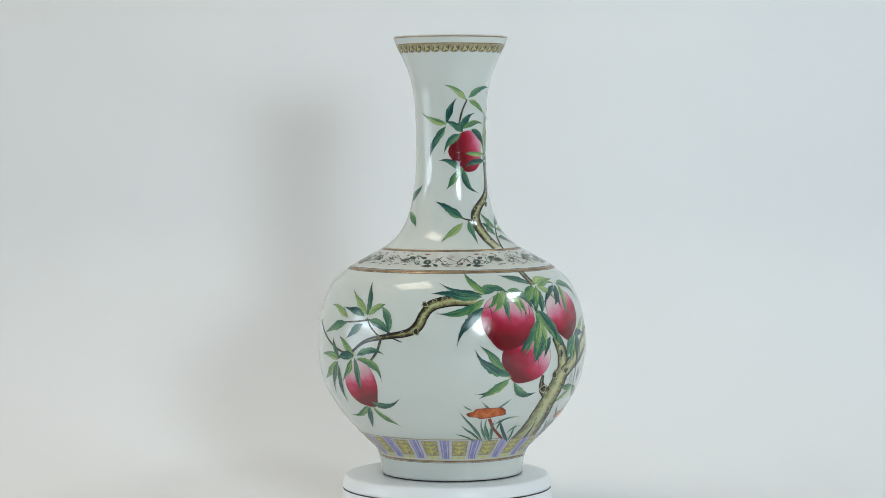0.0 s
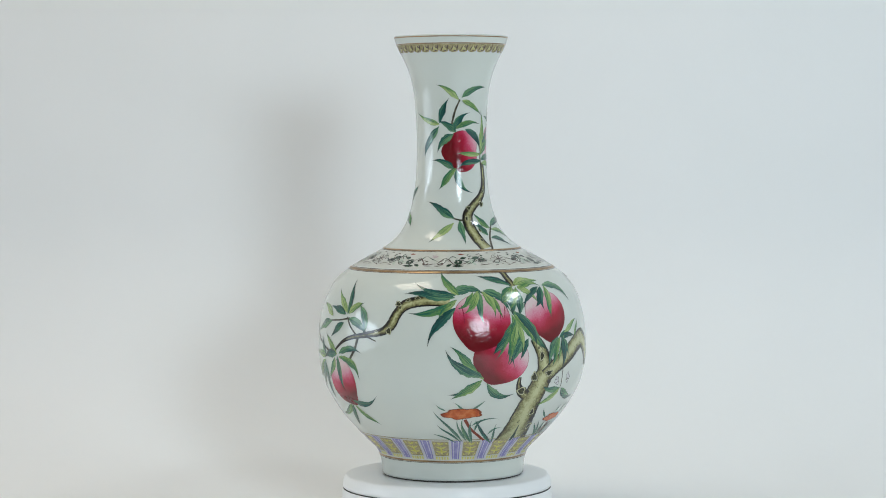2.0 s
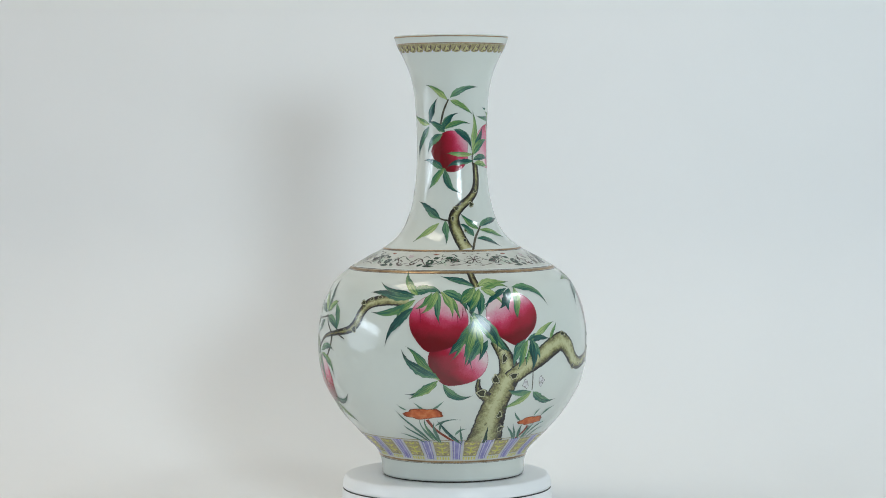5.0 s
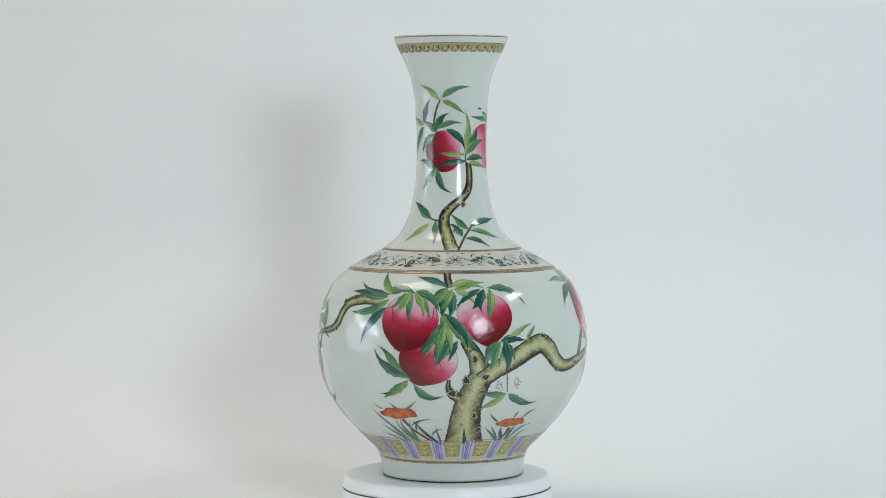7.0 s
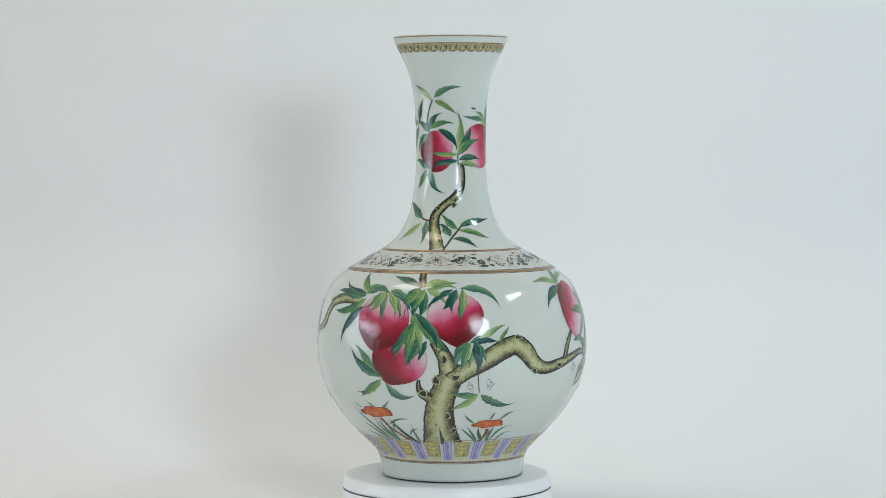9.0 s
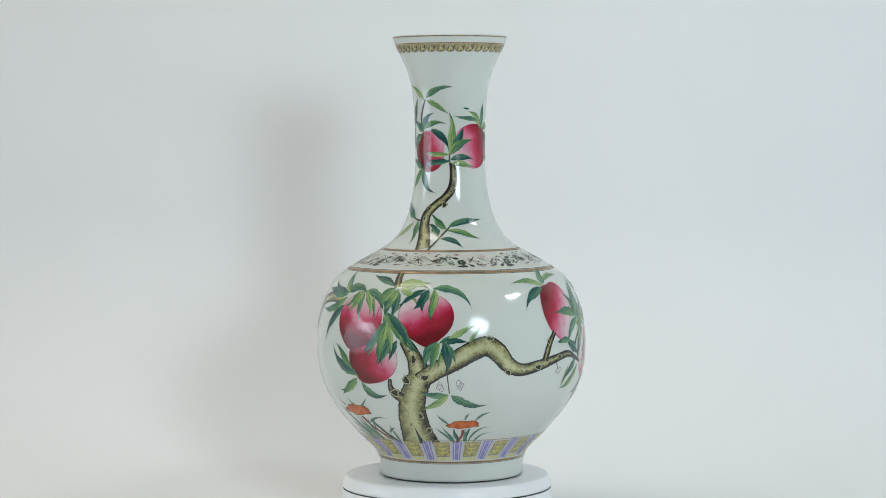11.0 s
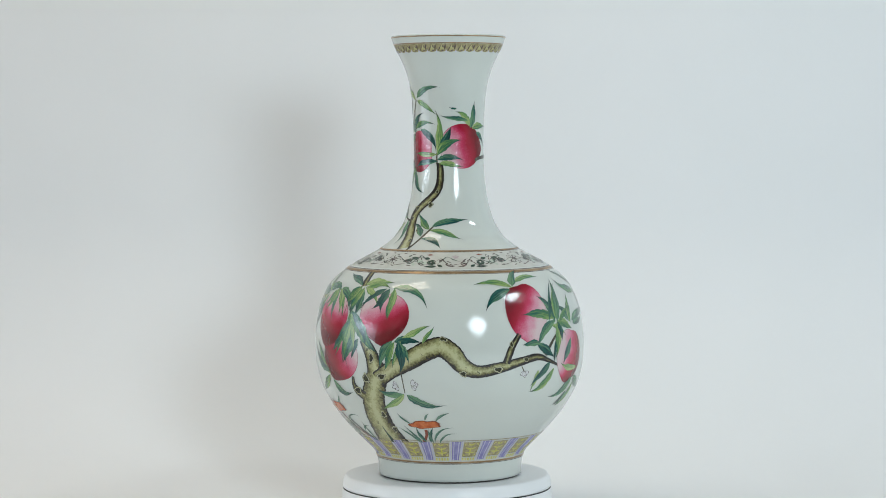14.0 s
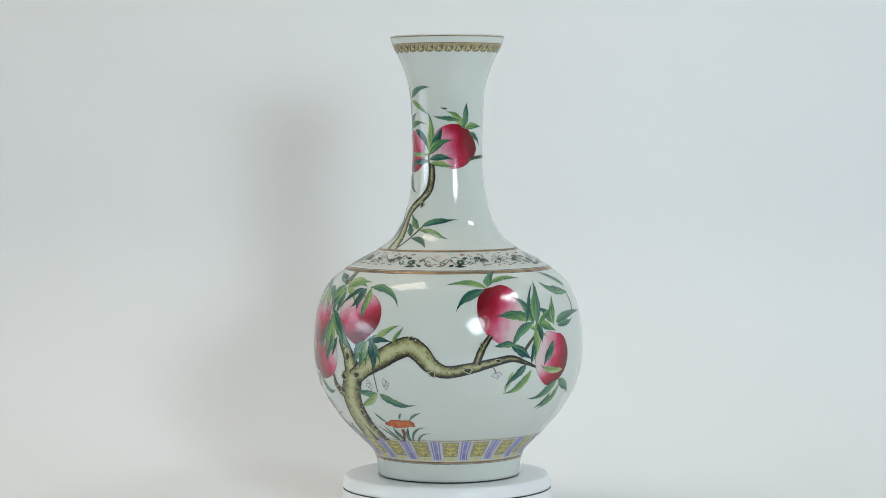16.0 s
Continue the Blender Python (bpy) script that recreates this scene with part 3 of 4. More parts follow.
def long_left_branch():
    stroke("branch", (11.2, 216.0, 13.4), (3.8, 216.9, 13.4), (-2.4, 215.7, 13.4), (-8.5, 211.3, 13.4), (-11.9, 200.7, 12.1), (-14.1, 188.7, 12.8), (-18.3, 180.9, 9.4), (-26.3, 176.4, 6.7), (-34.4, 172.3, 5.4), (-40.3, 166.3, 4.0), (-46.9, 153.5, 2.7))
    for q in ((-11.7, 212.5, 9.4, 6.7, 35),
              (-15.0, 182.3, 8.7, 10.1, 0),
              (-3.2, 219.4, 8.1, 4.0, 0),
              (-7.4, 216.8, 7.5, 4.2, -25),
              (3.4, 220.6, 9.0, 4.2, 0),
              (-21.0, 181.0, 5.0, 3.4, -20)):
        knot(*q)
    stroke("stem", (-30.5, 172.8, 3.4), (-32.3, 158.4, 3.4), (-36.2, 144.9, 2.7))
    stroke("stem", (-31.1, 174.6, 2.0), (-35.7, 184.9, 2.0), (-38.4, 195.4, 2.0))
    stroke("stem", (-36.7, 193.7, 2.0), (-43.9, 190.8, 2.0), (-54.4, 188.5, 1.3))
    stroke("stem", (-76.3, 186.8, 2.0), (-67.4, 171.5, 2.7), (-58.9, 160.2, 2.7), (-51.5, 153.9, 2.7))
    stroke("stem", (-83.1, 234.7, 1.0), (-81.9, 216.3, 1.0), (-79.9, 197.3, 1.0))
    stroke("stem", (-26.3, 175.1, 1.7), (-20.9, 169.9, 1.3))
    for q in ((-39.0, 199.8, -44.3, 211.8, -51.4, 223.6, 8.7, 1),
              (-38.6, 198.5, -38.8, 216.7, -42.3, 234.7, 8.7, 0),
              (-37.7, 198.7, -34.6, 206.9, -30.1, 210.8, 10.1, 1),
              (-31.4, 208.8, -27.6, 194.4, -26.9, 178.3, 10.1, 0),
              (-40.1, 197.7, -46.1, 202.9, -53.4, 204.1, 9.4, 0),
              (-50.1, 194.4, -56.0, 202.1, -64.0, 209.5, 8.7, 1),
              (-37.3, 193.0, -31.0, 188.4, -26.6, 178.3, 11.4, 0),
              (-40.4, 188.1, -45.2, 180.4, -48.9, 170.0, 9.4, 0),
              (-50.3, 188.5, -58.5, 183.2, -66.9, 172.9, 10.8, 0)):
        leaf(*q)


long_left_branch()


def left_peach():
    for q in ((-43.0, 119.4, 53.9, 59.8, -61, 0.16, 2, -75, 0.03),):
        peach(*q)
    for q in ((-44.5, 151.3, -49.4, 161.4, -53.8, 173.0, 10.1, 1),
              (-44.9, 150.6, -50.5, 151.1, -56.8, 146.2, 11.4, 0),
              (-42.9, 152.3, -36.1, 158.9, -29.6, 157.5, 8.7, 0),
              (-42.9, 148.4, -34.9, 143.0, -30.2, 129.5, 9.4, 1),
              (-44.3, 148.8, -43.4, 129.6, -43.8, 109.9, 10.1, 0),
              (-46.4, 147.1, -48.8, 134.6, -54.4, 122.9, 9.4, 1),
              (-54.9, 147.9, -57.9, 158.1, -59.6, 169.2, 9.4, 0),
              (-54.9, 147.3, -61.4, 149.4, -70.2, 151.0, 9.4, 1),
              (-56.0, 142.4, -63.0, 131.1, -70.8, 117.3, 10.1, 1),
              (-56.0, 142.4, -60.2, 125.7, -65.2, 108.1, 9.4, 0)):
        leaf(*q)
    for q in ((-55.4, 138.6, -56.4, 117.3, -57.7, 96.4, 8.7, 0),
              (-39.3, 98.5, -31.8, 94.7, -23.6, 101.7, 8.7, 0),
              (-39.4, 93.0, -34.8, 80.1, -27.3, 73.3, 8.1, 1),
              (-41.4, 91.9, -44.3, 78.5, -47.1, 65.4, 8.7, 0),
              (-42.4, 92.4, -48.7, 83.1, -58.3, 76.2, 8.7, 1)):
        leaf(*q)


left_peach()


def peach_cluster():
    for q in ((32.9, 150.7, 72.4, 59.5, -112, 0.1, 2, -145, 0.0),
              (24.8, 194.2, 71.5, 68.0, -108, 0.12, 3, -97, 0.02),
              (56.8, 199.0, 68.5, 60.0, -85, 0.18, 3, -62, 0.03)):
        peach(*q)
    stroke("branch", (40.2, 246.9, 8.1), (40.8, 239.6, 8.7), (42.0, 231.1, 9.4))
    for q in ((13.3, 220.2, 3.3, 222.1, -7.8, 228.5, 12.1, 0),
              (13.4, 213.4, 4.7, 204.2, -5.1, 200.6, 10.8, 1),
              (13.5, 208.4, 6.8, 191.4, 1.1, 171.4, 11.4, 0),
              (15.0, 222.7, 10.4, 233.5, 5.8, 246.1, 10.1, 1),
              (11.6, 223.2, 18.5, 229.4, 25.9, 226.9, 12.8, 0),
              (24.1, 226.9, 24.2, 209.6, 24.3, 192.2, 9.4, 0),
              (23.6, 226.9, 21.5, 213.1, 17.9, 201.6, 9.4, 1),
              (25.6, 226.3, 29.4, 214.5, 31.2, 200.1, 9.4, 1),
              (26.4, 226.9, 32.9, 221.3, 36.9, 208.5, 10.8, 0),
              (40.7, 231.8, 33.5, 238.7, 25.0, 240.8, 10.1, 0)):
        leaf(*q)


peach_cluster()


def cluster_leaves():
    for q in ((40.6, 231.2, 39.3, 216.3, 39.6, 201.4, 16.1, 0),
              (40.6, 231.2, 38.0, 221.1, 34.6, 213.0, 10.1, 1),
              (43.0, 232.2, 50.9, 236.5, 57.9, 233.5, 10.1, 1),
              (44.0, 230.9, 48.4, 224.7, 51.6, 215.4, 8.1, 1),
              (55.9, 229.1, 49.4, 220.8, 44.0, 209.3, 7.4, 0),
              (57.5, 229.0, 55.4, 217.6, 54.9, 205.0, 10.8, 0),
              (60.1, 229.6, 60.0, 212.7, 58.2, 196.3, 10.1, 1),
              (59.3, 230.2, 69.2, 228.0, 76.4, 214.0, 10.1, 0),
              (44.2, 229.0, 50.4, 233.6, 57.0, 232.1, 9.4, 1),
              (37.9, 204.7, 46.6, 181.5, 53.0, 154.7, 16.1, 0)):
        leaf(*q)
    for q in ((39.1, 199.8, 45.9, 180.4, 51.4, 159.2, 11.4, 1),
              (40.0, 190.4, 37.5, 168.4, 36.6, 145.1, 12.1, 1),
              (38.1, 199.7, 40.4, 179.7, 41.5, 158.9, 10.1, 1),
              (37.0, 180.8, 33.3, 168.6, 28.7, 157.9, 10.8, 0),
              (42.6, 174.8, 39.3, 160.2, 37.1, 143.9, 13.4, 0),
              (24.1, 131.1, 16.1, 140.8, 9.0, 154.7, 13.4, 0),
              (22.3, 137.6, 17.1, 151.1, 13.0, 167.0, 9.4, 1),
              (24.4, 127.2, 18.6, 115.7, 11.8, 107.2, 10.8, 1),
              (26.7, 123.1, 31.0, 109.8, 37.6, 106.4, 10.1, 0)):
        leaf(*q)


cluster_leaves()


def cluster_slim_leaves():
    for q in ((41.1, 229.6, 36.9, 224.7, 33.7, 216.6, 8.7, 1),
              (42.9, 229.6, 40.5, 216.9, 37.1, 206.2, 8.7, 1),
              (42.4, 233.2, 48.3, 237.6, 54.3, 234.8, 8.7, 1),
              (43.7, 229.6, 49.1, 223.4, 53.4, 213.9, 8.1, 1),
              (57.5, 228.5, 54.9, 217.0, 51.7, 206.6, 11.4, 0),
              (42.9, 227.8, 43.0, 213.2, 42.1, 198.7, 11.4, 0),
              (38.8, 196.2, 37.6, 174.2, 34.5, 153.2, 8.1, 1),
              (39.3, 195.0, 37.7, 168.8, 37.3, 141.8, 7.4, 0),
              (39.6, 196.2, 41.9, 177.2, 42.8, 157.1, 7.4, 1),
              (40.5, 200.0, 44.8, 184.6, 47.8, 167.2, 8.7, 1)):
        leaf(*q)
    for q in ((40.0, 202.5, 46.0, 186.5, 50.3, 167.1, 10.8, 0),
              (38.6, 192.5, 34.7, 175.9, 29.9, 160.7, 8.7, 0),
              (38.2, 190.6, 34.6, 170.6, 31.7, 149.3, 6.7, 1),
              (27.9, 226.4, 31.6, 212.0, 33.4, 196.1, 6.0, 1),
              (30.6, 225.2, 34.9, 216.9, 36.9, 204.9, 8.1, 0),
              (21.5, 225.5, 19.1, 214.8, 15.3, 206.4, 7.4, 1),
              (13.8, 222.5, 5.3, 225.3, -5.3, 231.3, 8.1, 0),
              (14.3, 217.6, 9.8, 208.7, 5.8, 197.9, 7.4, 1),
              (60.6, 226.5, 59.4, 212.2, 57.6, 198.1, 7.4, 1),
              (56.0, 229.2, 49.7, 220.4, 44.8, 208.6, 5.4, 0)):
        leaf(*q)
    for q in ((25.3, 128.2, 20.5, 138.8, 16.7, 152.0, 6.7, 1),
              (24.1, 122.9, 18.0, 114.4, 10.9, 107.9, 6.7, 0),
              (45.0, 172.4, 43.0, 161.3, 41.9, 149.3, 8.1, 0),
              (65.6, 172.1, 63.8, 157.1, 61.2, 143.0, 6.7, 1),
              (64.0, 170.9, 67.3, 161.1, 69.6, 148.9, 8.1, 0)):
        leaf(*q)


cluster_slim_leaves()


def trunk():
    stroke("branch", (49.3, 49.4, 44.4), (48.9, 67.3, 39.0), (49.1, 86.5, 34.3), (50.3, 103.8, 30.9), (52.4, 118.5, 29.6), (54.5, 133.5, 28.2), (53.0, 149.6, 19.5), (51.0, 161.1, 16.1), (48.0, 173.1, 12.8))
    stroke("branch", (54.5, 126.4, 20.2), (61.0, 138.6, 20.2), (69.1, 150.3, 22.2), (77.1, 162.3, 22.8), (82.4, 166.1, 22.8), (86.9, 158.7, 22.2), (91.3, 144.8, 18.8), (97.4, 137.8, 14.8), (106.6, 141.4, 12.8), (116.0, 147.1, 10.1), (124.7, 151.2, 8.1), (131.5, 145.7, 4.7), (137.5, 139.4, 2.7))
    stroke("branch", (45.9, 106.4, 13.4), (42.7, 112.3, 11.4), (41.2, 119.5, 6.7), (41.4, 128.6, 4.0))
    stroke("branch", (109.6, 146.3, 9.4), (112.2, 164.0, 8.1), (115.9, 178.2, 6.0))
    stroke("stem", (129.2, 152.5, 4.7), (132.6, 164.8, 4.0), (136.0, 174.5, 2.7))
    stroke("stem", (65.6, 139.0, 1.3), (66.2, 125.9, 1.3), (66.7, 112.7, 1.2))
    stroke("stem", (116.8, 141.9, 1.3), (118.1, 135.9, 1.3))
    for q in ((48.7, 127.7, 10.8, 13.4, -30),
              (56.6, 130.9, 13.4, 9.4, 0),
              (52.1, 151.5, 8.1, 14.8, 0),
              (53.0, 85.2, 8.1, 12.1, 0),
              (56.0, 67.4, 8.1, 13.4, 10),
              (83.4, 174.9, 11.4, 6.0, 15),
              (91.5, 135.7, 10.1, 8.1, 30),
              (106.2, 139.5, 13.4, 8.1, 0),
              (42.9, 112.3, 13.4, 12.1, 0),
              (118.9, 149.4, 9.4, 5.4, 10)):
        knot(*q)
    knot(112.0, 167.2, 5.4, 9.4, -20)
    # the dark cleft between two roots
    stroke("cleft", (49.8, 50.0, 6.0), (49.5, 56.0, 4.4), (49.0, 63.0, 2.4), (48.7, 70.0, 0.9))
    for q in ((61.9, 171.7, 58.1, 158.1, 55.9, 141.9, 12.1, 0),
              (62.9, 171.0, 60.5, 155.1, 59.6, 138.0, 9.4, 1),
              (64.5, 172.2, 66.1, 154.6, 66.1, 136.3, 12.8, 0),
              (62.9, 171.0, 68.4, 173.5, 73.9, 169.6, 10.1, 0),
              (66.4, 175.9, 71.8, 182.4, 76.9, 192.1, 7.4, 1),
              (74.9, 170.1, 77.0, 179.2, 80.0, 186.7, 5.4, 1),
              (66.3, 111.4, 60.4, 110.4, 54.7, 113.2, 8.7, 0),
              (66.3, 111.4, 60.6, 99.9, 53.4, 94.2, 8.7, 1),
              (67.5, 110.7, 74.4, 100.4, 82.6, 96.0, 10.8, 0)):
        leaf(*q)
    for q in ((63.4, 120.9, 6.7, 200),
              (70.4, 122.3, 7.4, 10),
              (118.3, 134.6, 6.7, -80)):
        blossom(*q)


trunk()


def mushroom_and_grass():
    for q in ((18.0, 51.2, 9.7, 72.3, 2.5, 88.4, 3.9, 2),
              (16.9, 51.3, 10.1, 63.0, 3.9, 70.7, 3.4, 2),
              (14.3, 50.0, 7.4, 57.9, 1.0, 61.2, 2.9, 2),
              (18.9, 90.0, 15.7, 95.2, 13.3, 102.3, 2.9, 2),
              (20.9, 93.2, 24.1, 97.5, 26.4, 104.1, 2.9, 2),
              (35.9, 48.6, 27.7, 64.5, 24.0, 80.3, 4.8, 0),
              (31.8, 60.4, 33.9, 66.3, 37.7, 69.4, 3.4, 2),
              (22.8, 50.6, 18.0, 65.7, 15.8, 80.6, 4.8, 0),
              (21.5, 72.1, 27.0, 79.0, 34.0, 81.4, 2.9, 2),
              (8.9, 91.6, 6.8, 93.9, 4.9, 97.3, 2.4, 2)):
        leaf(*q)
    for q in ((23.6, 50.5, 21.3, 64.3, 20.5, 77.2, 4.4, 2),
              (20.3, 52.4, 15.8, 66.2, 13.6, 80.1, 3.4, 2),
              (23.8, 66.0, 24.4, 73.3, 26.4, 78.5, 2.9, 2),
              (36.1, 49.4, 35.0, 61.0, 33.8, 73.0, 2.9, 2),
              (72.3, 52.3, 69.7, 61.3, 68.2, 70.4, 4.8, 0),
              (68.7, 51.2, 63.9, 62.1, 58.9, 69.5, 3.4, 2),
              (69.7, 51.1, 66.1, 62.2, 62.3, 71.5, 3.4, 2),
              (74.9, 52.1, 75.5, 62.5, 77.6, 70.8, 4.8, 0),
              (77.1, 51.8, 80.1, 65.4, 86.4, 72.3, 3.4, 2),
              (80.1, 51.4, 83.1, 60.3, 88.3, 64.8, 2.9, 2)):
        leaf(*q)
    for q in ((66.3, 75.6, 63.2, 80.9, 60.7, 87.1, 2.9, 2),
              (78.9, 78.5, 81.7, 85.8, 85.9, 89.2, 3.4, 2),
              (73.9, 80.5, 74.7, 85.4, 75.9, 89.3, 2.9, 2),
              (76.3, 51.9, 75.0, 60.6, 74.1, 69.1, 3.4, 2)):
        leaf(*q)
    stroke("red_stem", (18.1, 80.3, 4.0), (21.4, 68.5, 3.4), (26.6, 59.0, 3.4), (31.4, 51.6, 2.7))
    stroke("red_stem", (73.5, 68.4, 3.4), (73.1, 60.4, 3.4), (70.6, 52.5, 3.4))
    for q in ((16.7, 87.5, 47.0, 17.5),
              (73.4, 74.9, 37.6, 14.1)):
        cap(*q)


mushroom_and_grass()


def right_peaches():
    for q in ((121.3, 204.1, 60.4, 73.3, -79, 0.19, 2, 140, 0.08),
              (147.0, 149.9, 62.9, 64.9, -101, 0.1, 2, -20, 0.08)):
        peach(*q)
    for q in ((116.5, 229.9, 107.8, 236.3, 98.3, 233.0, 9.4, 1),
              (114.7, 228.2, 107.1, 221.0, 101.4, 208.4, 11.4, 0),
              (116.7, 231.7, 118.9, 240.6, 123.5, 248.2, 10.8, 0),
              (119.1, 235.8, 127.8, 240.9, 136.0, 238.8, 8.1, 1),
              (136.5, 191.6, 133.9, 207.1, 129.6, 219.6, 11.4, 0),
              (137.9, 188.9, 140.3, 212.4, 142.2, 235.0, 11.4, 0),
              (136.0, 193.6, 127.3, 199.8, 118.7, 198.1, 12.8, 1),
              (136.4, 190.4, 129.1, 180.2, 125.8, 163.2, 11.4, 0),
              (137.6, 188.9, 137.5, 168.4, 136.4, 148.1, 11.4, 1),
              (137.9, 188.9, 139.9, 178.6, 139.5, 167.5, 10.1, 0)):
        leaf(*q)
    for q in ((147.1, 168.6, 144.5, 154.8, 140.6, 142.7, 12.1, 0),
              (138.3, 190.1, 143.8, 185.8, 148.7, 178.0, 11.4, 1),
              (148.5, 187.1, 145.1, 198.1, 140.9, 207.5, 12.1, 0),
              (148.4, 185.8, 148.7, 202.0, 152.0, 217.9, 10.1, 1),
              (150.2, 188.1, 159.6, 195.7, 178.7, 199.4, 10.8, 0),
              (150.8, 185.4, 156.8, 186.8, 164.3, 187.8, 8.7, 0)):
        leaf(*q)


right_peaches()


def right_lower_leaves():
    for q in ((124.5, 165.9, 129.5, 158.8, 134.0, 148.5, 11.4, 0),
              (126.6, 166.3, 121.8, 167.5, 117.5, 163.5, 8.1, 0),
              (131.8, 143.7, 127.2, 131.3, 121.7, 121.8, 9.4, 0),
              (134.6, 136.7, 130.0, 120.8, 123.7, 109.6, 10.1, 1),
              (150.8, 122.1, 144.3, 108.9, 136.7, 99.8, 11.4, 0),
              (153.4, 116.1, 150.6, 100.7, 145.3, 89.0, 10.1, 1),
              (152.4, 123.0, 157.3, 115.7, 164.4, 107.8, 12.1, 0),
              (153.8, 133.9, 146.2, 134.7, 139.7, 139.0, 8.7, 1),
              (168.6, 220.4, 155.1, 224.9, 147.4, 231.9, 11.4, 0),
              (169.7, 226.8, 162.6, 237.6, 153.0, 243.8, 8.1, 0)):
        leaf(*q)
    stroke("stem", (167.4, 221.3, 2.0), (167.9, 210.1, 2.0), (166.5, 197.2, 2.0))


right_lower_leaves()


def right_slim_leaves():
    for q in ((132.7, 190.8, 135.7, 212.3, 139.8, 233.2, 6.0, 0),
              (137.4, 191.9, 137.7, 211.0, 142.4, 229.7, 5.4, 1),
              (138.7, 188.5, 143.5, 197.3, 149.7, 205.9, 6.7, 1),
              (133.5, 186.2, 138.6, 182.1, 142.9, 174.7, 6.7, 1),
              (135.9, 169.6, 135.3, 156.6, 133.7, 144.1, 6.7, 0),
              (136.3, 188.9, 134.4, 202.7, 131.7, 215.2, 8.1, 0),
              (125.3, 136.1, 124.3, 124.0, 121.9, 113.7, 6.7, 1),
              (148.3, 107.4, 146.5, 97.7, 141.5, 91.6, 7.4, 0)):
        leaf(*q)


right_slim_leaves()


def peach_brush_lines():
    stroke("brush_line", (16.1, 211.5, 0.7), (17.0, 201.5, 1.1), (17.2, 191.5, 0.5))
    stroke("brush_line", (32.3, 213.5, 0.7), (32.8, 203.0, 1.1), (32.8, 192.4, 0.5))
    stroke("brush_line", (35.1, 209.3, 0.7), (35.0, 202.7, 1.1), (34.4, 196.2, 0.5))


peach_brush_lines()


# ---- ornamental bands ----
FINE = ("fine_scroll", "dentil_row", "scallop_edge", "scroll_line", "flower_outline", "cloud_outline")


def repeated(name, bm, mat, n, label=""):
    """One painted motif, and n - 1 more of it round the vase, on the same mesh."""
    made = [part(name, bm, mat, HOLDER["band"], label)]
    for k in range(1, n):
        made.append(tagged(new(name, made[0].data), label))
        made[k].parent = HOLDER["band"]
    for k, ob in enumerate(made):
        ob.rotation_euler.z = math.radians(360.0 * k / n)
        if name in FINE:
            tagged(ob, kind="stuff")


def patch(th0, th1, z0, z1, lift, flare=0.0):
    """A painted four-sided field; flare: degrees by which it widens towards its top."""
    rows, uvs = [], []
    for i in range(7):
        s = i / 6
        a, b = th0 - flare * s, th1 + flare * s
        rows.append([surf(a + (b - a) * j / 4, z0 + (z1 - z0) * s, lift) for j in range(5)])
        uvs.append([(s, j / 4) for j in range(5)])
    return grid_mesh(rows, uvs)


def curl(th, z, r, start, turns, width, lift, grow=0.35):
    """A painted spiral scroll."""
    path = []
    n = 16
    for i in range(n):
        s = i / (n - 1)
        a = math.radians(start) + 2 * math.pi * turns * s
        q = r * (grow + (1 - grow) * s)
        path.append(beside(th, z, q * math.cos(a), q * math.sin(a)))
    return ribbon(path, lambda i: width * (0.45 + 0.55 * math.sin(math.pi * i / (n - 1))), lift, 3)


def dab(th, z, angle, length, width, lift):
    """One brush dab from (th, z) outwards."""
    a = math.radians(angle)
    path = [beside(th, z, length * k / 6 * math.cos(a), length * k / 6 * math.sin(a)) for k in range(7)]
    return ribbon(path, lambda i: width * max(math.sin(math.pi * (i / 6) ** 0.8), 0.06), lift, 5)


def joined(*parts):
    whole = bmesh.new()
    for bm in parts:
        me = bpy.data.meshes.new("dab")
        bm.to_mesh(me)
        bm.free()
        whole.from_mesh(me)
        bpy.data.meshes.remove(me)
    return whole


def field(z0, z1, mat, name, label, lift):
    rows = []
    for i in range(9):
        p = surf(0, z0 + (z1 - z0) * i / 8, lift)
        rows.append((-p.y, p.z))
    ob = part(name, lathe(rows, 256), mat, VASE, label)
    if name.endswith("ground"):
        HOLDER["band"] = ob
    return ob


VIOLET = plain("violet_blue_enamel", (0.22, 0.20, 0.42), (0.31, 0.29, 0.52), 160, 0.15)
LILAC = plain("pale_lilac_enamel", (0.50, 0.48, 0.62), (0.60, 0.58, 0.68), 160, 0.15)
YELLOW = plain("lemon_yellow_enamel", (0.52, 0.48, 0.09), (0.66, 0.62, 0.20), 180, 0.15)
OLIVE = plain("olive_brown_enamel", (0.25, 0.21, 0.11), (0.44, 0.38, 0.22), 220, 0.18)
DUN = plain("dun_yellow_enamel", (0.26, 0.22, 0.11), (0.42, 0.37, 0.20), 240, 0.18)
STRAW = plain("straw_yellow_enamel", (0.40, 0.37, 0.15), (0.54, 0.50, 0.24), 220, 0.16)
SEPIA = plain("sepia_ink_enamel", (0.07, 0.05, 0.045), (0.16, 0.12, 0.11), 220, 0.16)
ROSE = plain("rose_grey_enamel", (0.42, 0.34, 0.34), (0.56, 0.48, 0.47), 220, 0.16)
BRICK = plain("brick_red_enamel", (0.20, 0.07, 0.05), (0.32, 0.13, 0.09), 220, 0.16)
SAGE = plain("pale_sage_enamel", (0.40, 0.48, 0.40), (0.50, 0.56, 0.47), 200, 0.16)


